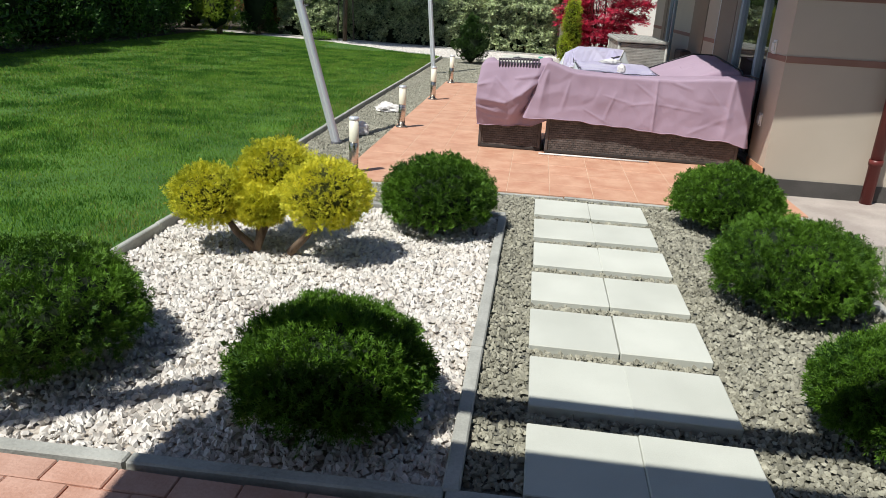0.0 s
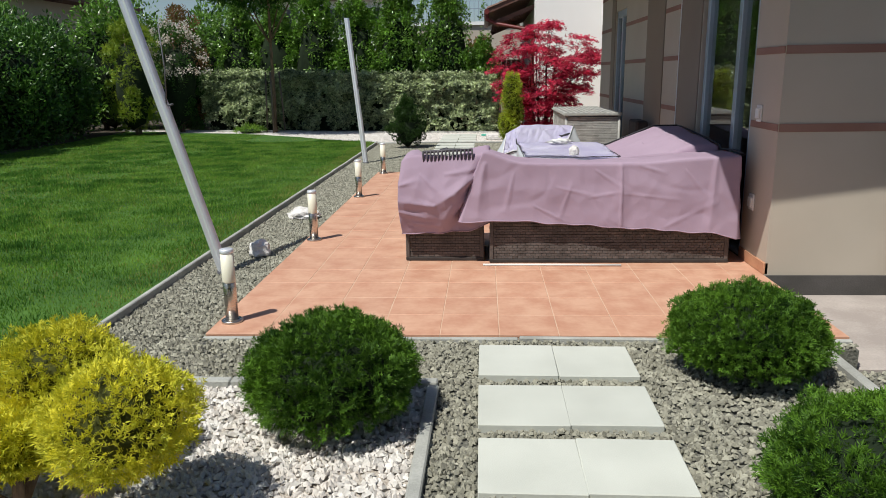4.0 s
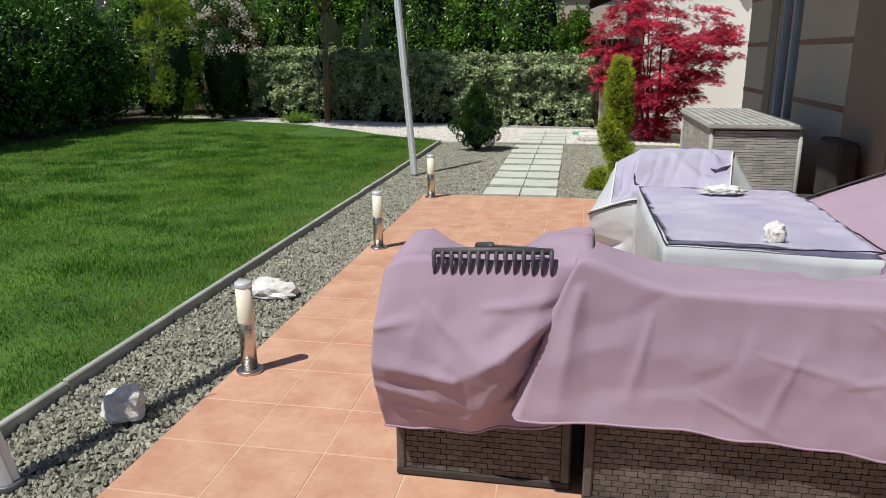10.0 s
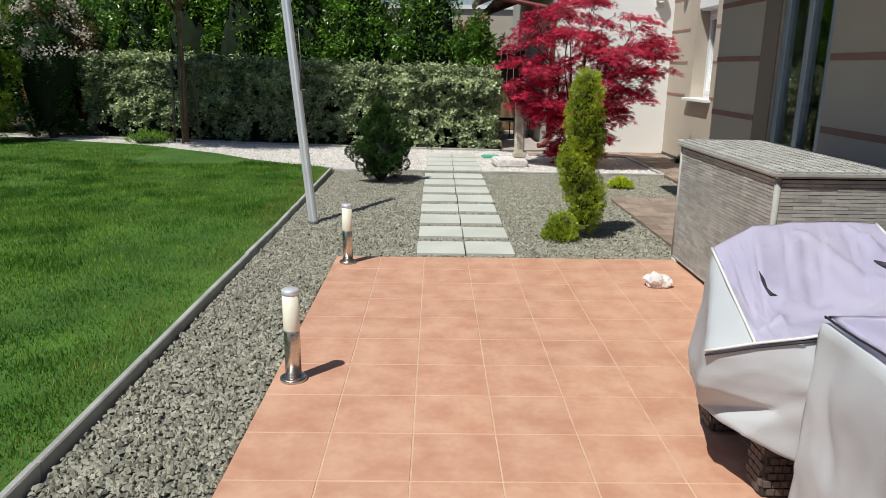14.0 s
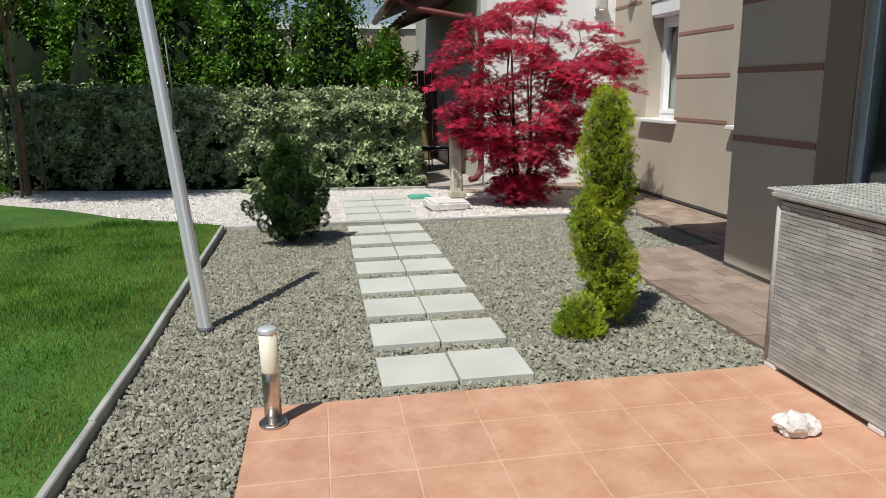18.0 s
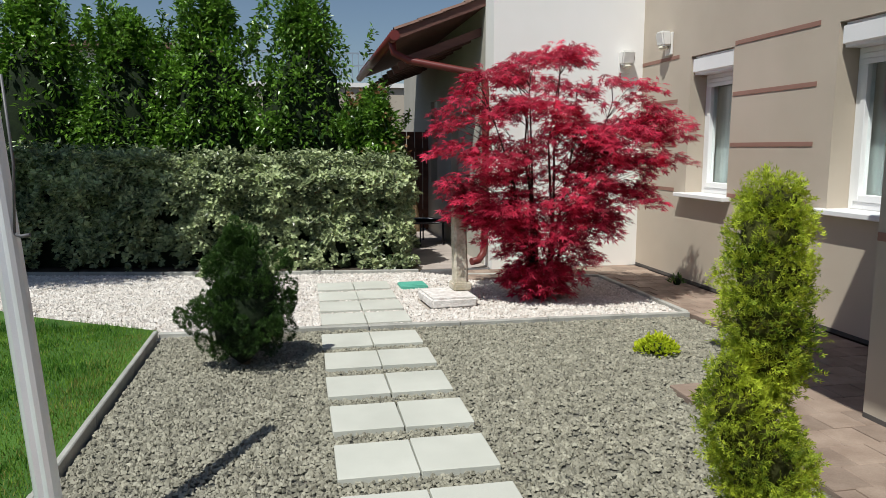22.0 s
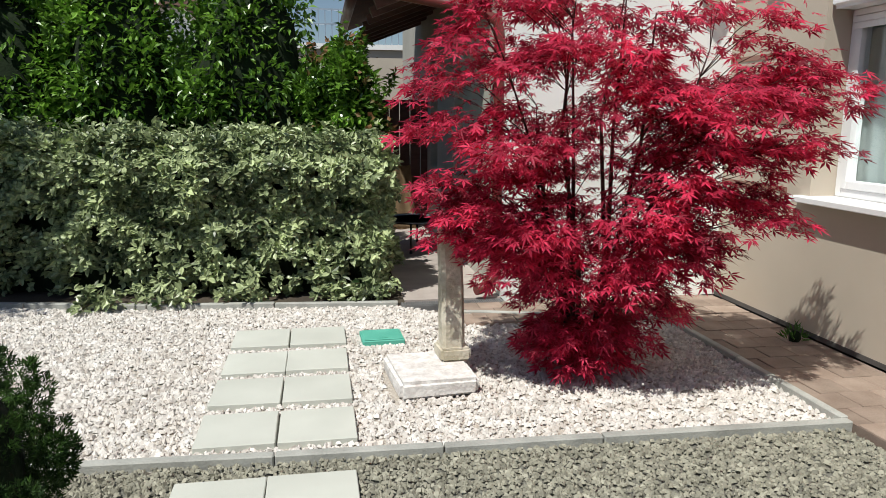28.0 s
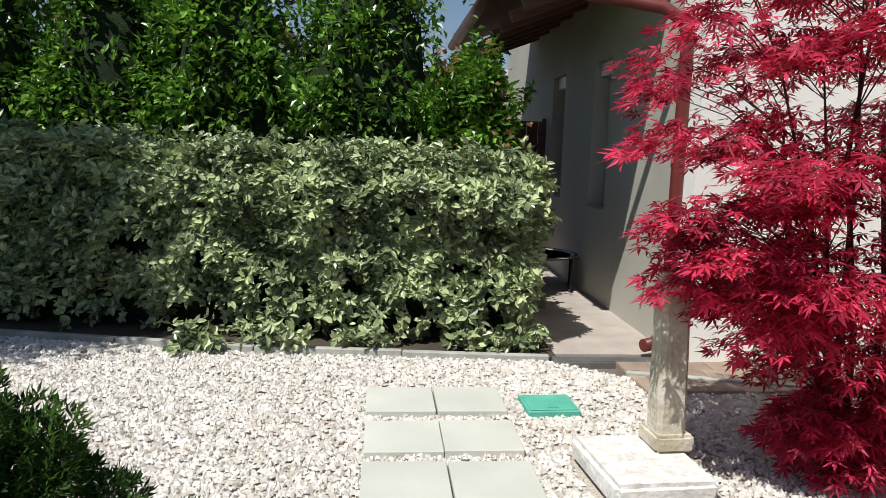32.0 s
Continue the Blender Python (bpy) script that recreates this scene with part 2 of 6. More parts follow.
M = {
    "soil": mat("soil", (0.05, 0.04, 0.03), (0.09, 0.07, 0.05), 3, 0.95, 0.4, 50),
    "turf": mat("turf", (0.028, 0.085, 0.011), (0.08, 0.18, 0.025), 1.2, 0.95, 0.6, 90, fine=0.5),
    "grey_bed": mat("grey_bed", (0.12, 0.117, 0.097), (0.20, 0.195, 0.165), 60, 0.95, 0.8, 60),
    "white_bed": mat("white_bed", (0.36, 0.31, 0.26), (0.58, 0.53, 0.47), 60, 0.95, 0.8, 60),
    "grey_stone": mat("grey_stone", (0.255, 0.245, 0.192), (0.372, 0.357, 0.286), 9, 0.85, 0.3, 120, island=0.30),
    "white_stone": mat("white_stone", (0.59, 0.54, 0.49), (0.76, 0.73, 0.69), 9, 0.8, 0.2, 120, island=0.16),
    "slab": mat("slab", (0.515, 0.525, 0.47), (0.60, 0.61, 0.55), 2.5, 0.85, 0.12, 250, rand=0.04, fine=0.4),
    "tile": mat("tile", (0.525, 0.265, 0.172), (0.635, 0.375, 0.255), 5.5, 0.6, 0.08, 30, rand=0.03, spec=0.4, fine=0.3),
    "grout": mat("grout", (0.58, 0.385, 0.265), (0.67, 0.48, 0.35), 8, 0.9, 0.2, 90),
    "kerb": mat("kerb", (0.30, 0.30, 0.275), (0.47, 0.47, 0.435), 4, 0.9, 0.25, 90, rand=0.06),
    "concrete": mat("concrete", (0.36, 0.31, 0.28), (0.50, 0.44, 0.40), 3, 0.9, 0.3, 80),
    "paver": mat("paver", (0.25, 0.185, 0.145), (0.36, 0.28, 0.225), 5, 0.9, 0.3, 90, rand=0.16),
    "paver_red": mat("paver_red", (0.42, 0.23, 0.17), (0.55, 0.34, 0.27), 5, 0.9, 0.3, 90, rand=0.12),
    "beige": mat("beige", (0.48, 0.418, 0.34), (0.54, 0.472, 0.39), 1.2, 0.92, 0.25, 300, dist=0.004),
    "beige_dark": mat("beige_dark", (0.25, 0.20, 0.155), (0.29, 0.235, 0.185), 1.2, 0.92, 0.25, 300, dist=0.004),
    "stripe": mat("stripe", (0.28, 0.15, 0.115), (0.33, 0.19, 0.15), 2, 0.9, 0.2, 200, dist=0.004),
    "plaster_white": mat("plaster_white", (0.86, 0.85, 0.82), (0.91, 0.90, 0.88), 1.0, 0.92, 0.3, 260, dist=0.004),
    "plaster_grey": mat("plaster_grey", (0.42, 0.40, 0.35), (0.50, 0.48, 0.43), 0.9, 0.92, 0.3, 260, dist=0.004),
    "plinth_dark": mat("plinth_dark", (0.07, 0.065, 0.06), (0.11, 0.10, 0.095), 3, 0.9, 0.2, 100),
    "pvc": mat("pvc", (0.80, 0.81, 0.82), (0.85, 0.86, 0.87), 2, 0.35, 0.0),
    "alu": mat("alu", (0.80, 0.82, 0.85), (0.87, 0.89, 0.92), 3, 0.36, 0.05, 200, metal=0.45),
    "alu_dark": mat("alu_dark", (0.10, 0.10, 0.11), (0.16, 0.16, 0.17), 3, 0.5, 0.0, metal=0.3),
    "alu_blue": mat("alu_blue", (0.42, 0.50, 0.58), (0.50, 0.58, 0.66), 3, 0.35, 0.0, metal=0.5),
    "steel": mat("steel", (0.52, 0.49, 0.45), (0.64, 0.61, 0.57), 4, 0.28, 0.05, 200, metal=1.0, stretch=(1, 1, 12)),
    "opal": mat("opal", (0.80, 0.76, 0.60), (0.88, 0.85, 0.72), 6, 0.4, 0.0),
    "pipe": mat("pipe", (0.12, 0.022, 0.020), (0.16, 0.03, 0.026), 3, 0.4, 0.05, 80),
    "fascia": mat("fascia", (0.10, 0.045, 0.035), (0.15, 0.07, 0.055), 4, 0.7, 0.2, 60, stretch=(1, 1, 6)),
    "roof_tile": mat("roof_tile", (0.14, 0.08, 0.06), (0.22, 0.13, 0.10), 5, 0.85, 0.3, 60, rand=0.15, island=0.15),
    "cover": mat("cover", (0.36, 0.258, 0.335), (0.415, 0.305, 0.39), 2.0, 0.85, 0.25, 420, dist=0.002),
    "cover_lilac": mat("cover_lilac", (0.68, 0.64, 0.83), (0.82, 0.79, 0.91), 3.0, 0.8, 0.3, 420, dist=0.002),
    "cover_grey": mat("cover_grey", (0.44, 0.46, 0.48), (0.56, 0.58, 0.60), 2.0, 0.75, 0.25, 300, dist=0.002),
    "piping": mat("piping", (0.02, 0.02, 0.025), (0.04, 0.035, 0.045), 5, 0.6, 0.0),
    "rattan": mat("rattan", (0.075, 0.062, 0.056), (0.13, 0.108, 0.098), 9, 0.6, 0.35, 60, rand=0.12, island=0.2),
    "rattan_grey": mat("rattan_grey", (0.34, 0.335, 0.31), (0.46, 0.45, 0.42), 8, 0.65, 0.3, 60, island=0.16),
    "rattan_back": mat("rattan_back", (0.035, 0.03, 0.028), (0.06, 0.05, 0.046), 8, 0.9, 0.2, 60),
    "plastic_dark": mat("plastic_dark", (0.06, 0.055, 0.065), (0.10, 0.09, 0.10), 6, 0.5, 0.1, 80),
    "bark": mat("bark", (0.13, 0.085, 0.055), (0.24, 0.17, 0.12), 6, 0.9, 0.8, 40, stretch=(3, 3, 0.7)),
    "bark_red": mat("bark_red", (0.055, 0.022, 0.022), (0.11, 0.05, 0.045), 8, 0.85, 0.5, 50, stretch=(3, 3, 0.7)),
    "stake": mat("stake", (0.13, 0.105, 0.08), (0.22, 0.18, 0.14), 8, 0.9, 0.5, 50, stretch=(3, 3, 0.5)),
    "old_stone": mat("old_stone", (0.42, 0.37, 0.27), (0.66, 0.61, 0.51), 7, 0.92, 0.7, 40, fine=0.6),
    "rock": mat("rock", (0.60, 0.56, 0.53), (0.86, 0.84, 0.81), 14, 0.88, 0.6, 50, fine=0.6),
    "lid_green": mat("lid_green", (0.09, 0.40, 0.30), (0.13, 0.48, 0.37), 7, 0.6, 0.1, 100),
    "grate": mat("grate", (0.20, 0.20, 0.20), (0.30, 0.30, 0.30), 7, 0.6, 0.1, 100, metal=0.6),
    "lamp_white": mat("lamp_white", (0.74, 0.73, 0.70), (0.80, 0.79, 0.76), 7, 0.5, 0.0),
    "dark_metal": mat("dark_metal", (0.03, 0.03, 0.032), (0.06, 0.055, 0.05), 6, 0.5, 0.1, 80, metal=0.4),
    # near-black core colours that stand in for deep shade between the leaves
    "core_shade_green": mat("core_shade_green", (0.006, 0.014, 0.004), (0.014, 0.028, 0.008), 8, 1.0, 0.6, 40),
    "core_shade_yellow": mat("core_shade_yellow", (0.03, 0.035, 0.005), (0.06, 0.065, 0.01), 8, 1.0, 0.6, 40),
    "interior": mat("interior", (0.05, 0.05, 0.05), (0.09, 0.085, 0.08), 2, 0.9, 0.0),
    "curtain": mat("curtain", (0.30, 0.36, 0.36), (0.38, 0.44, 0.44), 4, 0.9, 0.2, 60),
    "skirting": mat("skirting", (0.50, 0.24, 0.14), (0.60, 0.32, 0.19), 5, 0.55, 0.05, 40, rand=0.05),
    "glass": glass_mat("glass"),
    "thuja": leaf_mat("thuja", (0.010, 0.046, 0.003), (0.145, 0.30, 0.022), 0.6, 0.15, 1.2),
    "thuja_gold": leaf_mat("thuja_gold", (0.26, 0.31, 0.014), (0.90, 0.82, 0.07), 0.6, 0.25, 1.3),
    "spiral": leaf_mat("spiral", (0.050, 0.12, 0.006), (0.60, 0.70, 0.058), 0.6, 0.2, 1.2),
    "pine": leaf_mat("pine", (0.005, 0.022, 0.004), (0.052, 0.120, 0.016), 0.6, 0.08, 1.1),
    "maple": leaf_mat("maple", (0.13, 0.005, 0.014), (0.86, 0.056, 0.145), 0.5, 0.36, 1.4),
    "elaeagnus": leaf_mat("elaeagnus", (0.012, 0.038, 0.008), (0.61, 0.70, 0.37), 0.36, 0.10, 1.2, 0.5),
    "laurel": leaf_mat("laurel", (0.010, 0.046, 0.005), (0.24, 0.46, 0.055), 0.34, 0.26, 1.3, 0.7),
    "shrub_dark": leaf_mat("shrub_dark", (0.008, 0.034, 0.006), (0.085, 0.20, 0.028), 0.5, 0.25, 1.2),
    "shrub_gloss": leaf_mat("shrub_gloss", (0.010, 0.045, 0.007), (0.13, 0.29, 0.038), 0.36, 0.15, 1.2, 0.6),
    "shrub_lime": leaf_mat("shrub_lime", (0.10, 0.19, 0.015), (0.36, 0.44, 0.04), 0.5, 0.3, 1.2),
    "blossom": leaf_mat("blossom", (0.60, 0.50, 0.42), (0.82, 0.76, 0.70), 0.6, 0.3, 1.1),
    "photinia": leaf_mat("photinia", (0.10, 0.12, 0.03), (0.30, 0.12, 0.06), 0.5, 0.3, 1.2),
    "lime_bright": leaf_mat("lime_bright", (0.34, 0.45, 0.02), (0.72, 0.78, 0.05), 0.5, 0.3, 1.2),
    "blade_deep": leaf_mat("blade_deep", (0.025, 0.10, 0.013), (0.13, 0.30, 0.040), 0.6, 0.3, 1.2, 0.2),
    "blade": leaf_mat("blade", (0.046, 0.140, 0.014), (0.275, 0.45, 0.062), 0.6, 0.35, 1.3, 0.2),
    "blade_dry": leaf_mat("blade_dry", (0.16, 0.20, 0.04), (0.40, 0.36, 0.12), 0.7, 0.3, 1.2, 0.2),
    "grass_blue": leaf_mat("grass_blue", (0.04, 0.10, 0.03), (0.13, 0.24, 0.07), 0.6, 0.3, 1.2, 0.2),
}


# ---- mesh helpers ----
def part(name, bm, material, parent=None, label=""):
    me = bpy.data.meshes.new(name)
    bm.to_mesh(me)
    bm.free()
    me.materials.append(M[material])
    ob = new(name, me)
    if parent:
        ob.parent = parent
    return tagged(ob, label)


def thing(name, label, category, group="", at=(0, 0, 0), rz=0.0):
    ob = new(name)
    ob.empty_display_size = 0.1
    ob.matrix_basis = pose(*at, 0, 0, rz)
    return tagged(ob, label, category, group)


def structure(name, bm, material, label, category):
    return tagged(part(name, bm, material), label, category, kind="structure")


def box(x0, x1, y0, y1, z0, z1, bevel=0.0, bm=None, seg=1):
    bm = bm or bmesh.new()
    r = bmesh.ops.create_cube(bm, size=1.0)
    for v in r["verts"]:
        v.co = Vector((x0 + (v.co.x + 0.5) * (x1 - x0), y0 + (v.co.y + 0.5) * (y1 - y0), z0 + (v.co.z + 0.5) * (z1 - z0)))
    if bevel:
        vs = set(r["verts"])
        bmesh.ops.bevel(bm, geom=[e for e in bm.edges if e.verts[0] in vs and e.verts[1] in vs], offset=bevel, segments=seg, affect="EDGES")
    return bm


def prism(pts, z0, z1, bm=None):
    """An upright prism over a plan outline (counter-clockwise)."""
    bm = bm or bmesh.new()
    lo = [bm.verts.new((x, y, z0)) for x, y in pts]
    hi = [bm.verts.new((x, y, z1)) for x, y in pts]
    bm.faces.new(hi)
    bm.faces.new(lo[::-1])
    for i in range(len(pts)):
        j = (i + 1) % len(pts)
        bm.faces.new((lo[i], lo[j], hi[j], hi[i]))
    return bm


def tube(points, radii, sides=10, bm=None, cap=True):
    """A round bar along points."""
    bm = bm or bmesh.new()
    pts = [Vector(p) for p in points]
    if not hasattr(radii, "__len__"):
        radii = [radii] * len(pts)
    rings, side = [], None
    for i, p in enumerate(pts):
        d = (pts[min(i + 1, len(pts) - 1)] - pts[max(i - 1, 0)]).normalized()
        if side is None:
            side = d.orthogonal().normalized()
        side = (side - d * side.dot(d)).normalized()
        other = d.cross(side)
        rings.append([bm.verts.new(p + (side * math.cos(a) + other * math.sin(a)) * radii[i]) for a in (2 * math.pi * k / sides for k in range(sides))])
    for a, b in zip(rings, rings[1:]):
        for k in range(sides):
            f = bm.faces.new((a[k], a[(k + 1) % sides], b[(k + 1) % sides], b[k]))
            f.smooth = True
    if cap:
        bm.faces.new(rings[0][::-1])
        bm.faces.new(rings[-1])
    return bm


def lathe(profile, sides=20, bm=None, at=(0, 0, 0)):
    """A turned body about z from (radius, height) pairs."""
    bm = bm or bmesh.new()
    rings = [[bm.verts.new((at[0] + r * math.cos(2 * math.pi * k / sides), at[1] + r * math.sin(2 * math.pi * k / sides), at[2] + z)) for k in range(sides)] for r, z in profile]
    for a, b in zip(rings, rings[1:]):
        for k in range(sides):
            f = bm.faces.new((a[k], a[(k + 1) % sides], b[(k + 1) % sides], b[k]))
            f.smooth = True
    bm.faces.new(rings[0][::-1])
    bm.faces.new(rings[-1])
    return bm


def mesh_object(name, verts, faces, material, parent=None, label="", smooth=False):
    """An object from arrays: verts (n, 3), faces (m, k), all with k corners."""
    me = bpy.data.meshes.new(name)
    n, (m, k) = len(verts), faces.shape
    me.vertices.add(n)
    me.vertices.foreach_set("co", np.ascontiguousarray(verts, dtype=np.float32).ravel())
    me.loops.add(m * k)
    me.loops.foreach_set("vertex_index", np.ascontiguousarray(faces, dtype=np.int32).ravel())
    me.polygons.add(m)
    me.polygons.foreach_set("loop_start", np.arange(0, m * k, k, dtype=np.int32))
    me.polygons.foreach_set("use_smooth", np.full(m, smooth))
    me.update(calc_edges=True)
    me.materials.append(M[material])
    ob = new(name, me)
    if parent:
        ob.parent = parent
    return tagged(ob, label)


RNG = np.random.default_rng(7)


def unit(a):
    return a / np.maximum(np.linalg.norm(a, axis=-1, keepdims=True), 1e-9)


def frames(d, rng):
    """Side and normal vectors for the directions d."""
    r = unit(rng.normal(size=d.shape))
    s = unit(np.cross(d, r))
    return s, np.cross(s, d)


DIAMOND = np.array([(0, 0, 0), (-0.5, 0.5, 0.10), (0, 1.0, -0.08), (0.5, 0.5, 0.10)])
OVAL = np.array([(0, 0, 0), (-0.42, 0.33, 0.09), (-0.36, 0.7, 0.07), (0, 1.0, -0.08), (0.36, 0.7, 0.07), (0.42, 0.33, 0.09)])


def leaves(name, p, d, length, width, material, parent, label="", shape="diamond", rng=RNG, up=None):
    """Leaves at the points p, pointing along d."""
    n = len(p)
    d = unit(d)
    if up is None:
        s, w = frames(d, rng)
    else:
        s = unit(np.cross(d, up + rng.normal(size=d.shape) * 0.35))
        w = np.cross(s, d)
    length = np.broadcast_to(np.asarray(length, float), (n,)) * rng.uniform(0.7, 1.25, n)
    width = np.broadcast_to(np.asarray(width, float), (n,)) * rng.uniform(0.75, 1.2, n)
    if shape == "diamond":
        t, f = DIAMOND, np.array([(0, 1, 2, 3)])
    elif shape == "oval":
        t, f = OVAL, np.array([(0, 3, 2, 1), (0, 5, 4, 3)])
    elif shape == "sprig":
        q = [(0, 0, 0)]
        f = []
        for k, (a, l) in enumerate(((-0.75, 0.75), (0.0, 1.0), (0.75, 0.75))):
            for aa, ll in ((a - 0.22, 0.5), (a, 1.0), (a + 0.22, 0.5)):
                q.append((math.sin(aa) * l * ll, math.cos(a if aa == a else aa) * l * ll, 0.12 * k - 0.12 + (0.1 if aa == a else 0)))
            f.append((0, 1 + 3 * k, 2 + 3 * k, 3 + 3 * k))
        t, f = np.array(q), np.array(f)
    elif shape == "palm":
        q, f = [(0, 0, 0)], []
        for k, (a, l) in enumerate(((-1.75, 0.55), (-0.85, 0.85), (0.0, 1.0), (0.85, 0.85), (1.75, 0.55))):
            for aa, ll in ((a - 0.30, 0.42), (a, 1.0), (a + 0.30, 0.42)):
                q.append((math.sin(aa) * l * ll, math.cos(aa) * l * ll, -0.12 * l * ll * ll))
            f.append((0, 1 + 3 * k, 2 + 3 * k, 3 + 3 * k))
        t, f = np.array(q), np.array(f)
    k = len(t)
    v = p[:, None, :] + s[:, None, :] * (t[None, :, 0:1] * width[:, None, None]) + d[:, None, :] * (t[None, :, 1:2] * length[:, None, None]) + w[:, None, :] * (t[None, :, 2:3] * length[:, None, None])
    faces = (f[None] + (np.arange(n) * k)[:, None, None]).reshape(-1, f.shape[1])
    return mesh_object(name, v.reshape(-1, 3), faces, material, parent, label)


def blob(center, radius, material, name, parent, amp=0.12, freq=3.0, level=3, flat=None, label=""):
    """A lumpy ellipsoid, cut flat at the height flat."""
    bm = bmesh.new()
    bmesh.ops.create_icosphere(bm, subdivisions=level, radius=1.0)
    for v in bm.verts:
        k = 1 + amp * noise.noise(v.co * freq + Vector(center) * 3.1)
        v.co = Vector([center[i] + v.co[i] * radius[i] * k for i in range(3)])
        if flat is not None and v.co.z < flat:
            v.co.z = flat
    for f in bm.faces:
        f.smooth = True
    return part(name, bm, material, parent, label)


def sphere_points(n, rng, low=-0.35):
    z = rng.uniform(low, 1, n)
    a = rng.uniform(0, 2 * math.pi, n)
    r = np.sqrt(1 - z * z)
    return np.stack([r * np.cos(a), r * np.sin(a), z], 1)


def lumps(u, amp, freq, seed):
    return np.array([1 + amp * noise.noise(Vector(q) * freq + Vector((seed, seed * 0.7, 0))) for q in u])


# ---- ground ----
LAWN_X = -3.02
structure("ground", box(-300, 300, -300, 300, -0.6, -0.2), "soil", "bare brown soil under and around the garden", "ground")
LAWN = [(-40, -6), (-3.06, -6), (-3.06, 16.92), (-3.6, 17.25), (-4.4, 17.75), (-5.2, 18.5), (-6.1, 19.1), (-7.0, 19.65), (-8.2, 20.05), (-9.6, 20.6), (-11.5, 21.0), (-40, 21.0)]
structure("lawn", prism(LAWN, -0.3, 0.0), "turf", "sunlit green mown lawn with darker and yellowish patches", "lawn")
GREY_BED = [(-3.0, 1.45), (1.02, 1.45), (1.02, 5.03), (1.27, 5.03), (1.27, 12.03), (0.45, 12.03), (0.45, 14.71), (1.64, 14.71), (1.64, 16.66), (-3.0, 16.66)]
structure("gravel_bed_grey", prism(GREY_BED, -0.3, -0.036), "grey_bed", "bed of grey crushed gravel round the stepping slabs", "gravel bed")
structure("gravel_bed_white_south", prism([(-3.0, 1.50), (-1.0, 1.50), (-1.0, 4.46), (-3.0, 4.46)], -0.3, -0.034), "white_bed", "bed of white marble gravel among clipped bushes", "gravel bed")
WHITE_N = [(-3.05, 16.72), (1.68, 16.68), (1.68, 18.66), (0.0, 19.1), (-0.42, 19.44), (-2.5, 19.62), (-9.6, 21.05), (-11.5, 21.42), (-11.5, 21.02), (-9.6, 20.62), (-8.2, 20.07), (-7.0, 19.67), (-6.1, 19.12), (-5.2, 18.52), (-4.4, 17.77), (-3.6, 17.27)]
structure("gravel_bed_white_north", prism(WHITE_N, -0.3, -0.034), "white_bed", "bed of white marble gravel before the hedge", "gravel bed")
structure("planting_soil", prism([(-14, 21.95), (-9.6, 21.07), (-2.5, 19.64), (-0.36, 19.46), (-0.36, 24), (-14, 24)], -0.3, -0.005), "soil", "dark soil under the hedge and trees", "ground")
structure("border_soil", prism([(-14, 4), (-9.9, 4), (-10.2, 14), (-10.6, 20.9), (-14, 21.9)], -0.3, 0.012), "soil", "dark soil under the shrub border", "ground")
structure("grass_bed", prism([(1.08, 0.5), (6, 0.5), (6, 5.03), (1.08, 5.03)], -0.3, -0.165), "grey_bed", "grey gravel strip with ornamental grass by the house", "gravel bed")
structure("concrete_strip", box(1.285, 6, 5.05, 6.37, -0.3, -0.145, 0.01), "concrete", "pinkish concrete strip along the foot of the house", "pavement")
structure("side_path", box(-0.36, 0.56, 19.52, 25.0, -0.3, 0.0), "concrete", "stained concrete path between hedge and house wall", "pavement")

# ---- house ----
WX, SY, BAY_Y, RX, WY, NX = 1.27, 6.37, 14.08, 2.46, 19.34, 0.50
BANDS = (1.04, 1.555, 2.06, 2.56)
house = thing("house", "beige house with brown wall bands and sliding terrace doors", "house")


def wall_piece(x0, x1, y0, y1, z0, z1, material="beige"):
    return part("wall", box(x0, x1, y0, y1, z0, z1), material, house)


wall_piece(WX, 7.5, SY, 6.90, -0.2, 2.95)
wall_piece(WX, 1.60, 8.28, 11.96, 0, 2.95)
wall_piece(WX, 1.60, 12.78, BAY_Y, 0, 2.95)
wall_piece(WX, 1.60, 6.90, 8.28, 2.30, 2.95)
wall_piece(WX, 1.60, 11.96, 12.78, 2.30, 2.95)
wall_piece(1.60, 7.5, 13.72, BAY_Y, 0, 2.95)
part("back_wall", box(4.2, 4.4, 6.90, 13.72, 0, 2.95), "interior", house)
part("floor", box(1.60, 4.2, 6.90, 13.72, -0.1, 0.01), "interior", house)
W1, W2 = (17.37, 18.18), (14.70, 15.93)
for y0, y1, z0, z1 in ((BAY_Y, W2[0], 0, 3.7), (W2[1], W1[0], 0, 3.7), (W1[1], WY, 0, 3.7), (W1[0], W1[1], 0, 1.015), (W1[0], W1[1], 2.53, 3.7), (W2[0], W2[1], 0, 1.015), (W2[0], W2[1], 2.53, 3.7)):
    wall_piece(RX, RX + 0.34, y0, y1, z0, z1)
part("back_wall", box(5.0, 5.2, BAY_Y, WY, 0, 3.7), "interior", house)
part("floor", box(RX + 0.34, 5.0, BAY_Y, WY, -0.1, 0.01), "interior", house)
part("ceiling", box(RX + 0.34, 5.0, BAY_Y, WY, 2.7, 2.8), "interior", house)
wall_piece(NX, 7.5, WY, WY + 0.4, 0, 4.4, "plaster_white")
for y0, y1, z0, z1 in ((WY + 0.4, 21.30, 0, 3.6), (21.30, 21.85, 2.35, 3.6), (21.85, 23.0, 0, 3.6), (23.0, 23.6, 2.35, 3.6), (23.6, 27, 0, 3.6), (21.30, 21.85, 0, 0.9), (23.0, 23.6, 0, 0.9)):
    wall_piece(NX, NX + 0.4, y0, y1, z0, z1, "plaster_grey")
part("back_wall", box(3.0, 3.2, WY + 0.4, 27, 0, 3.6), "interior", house)

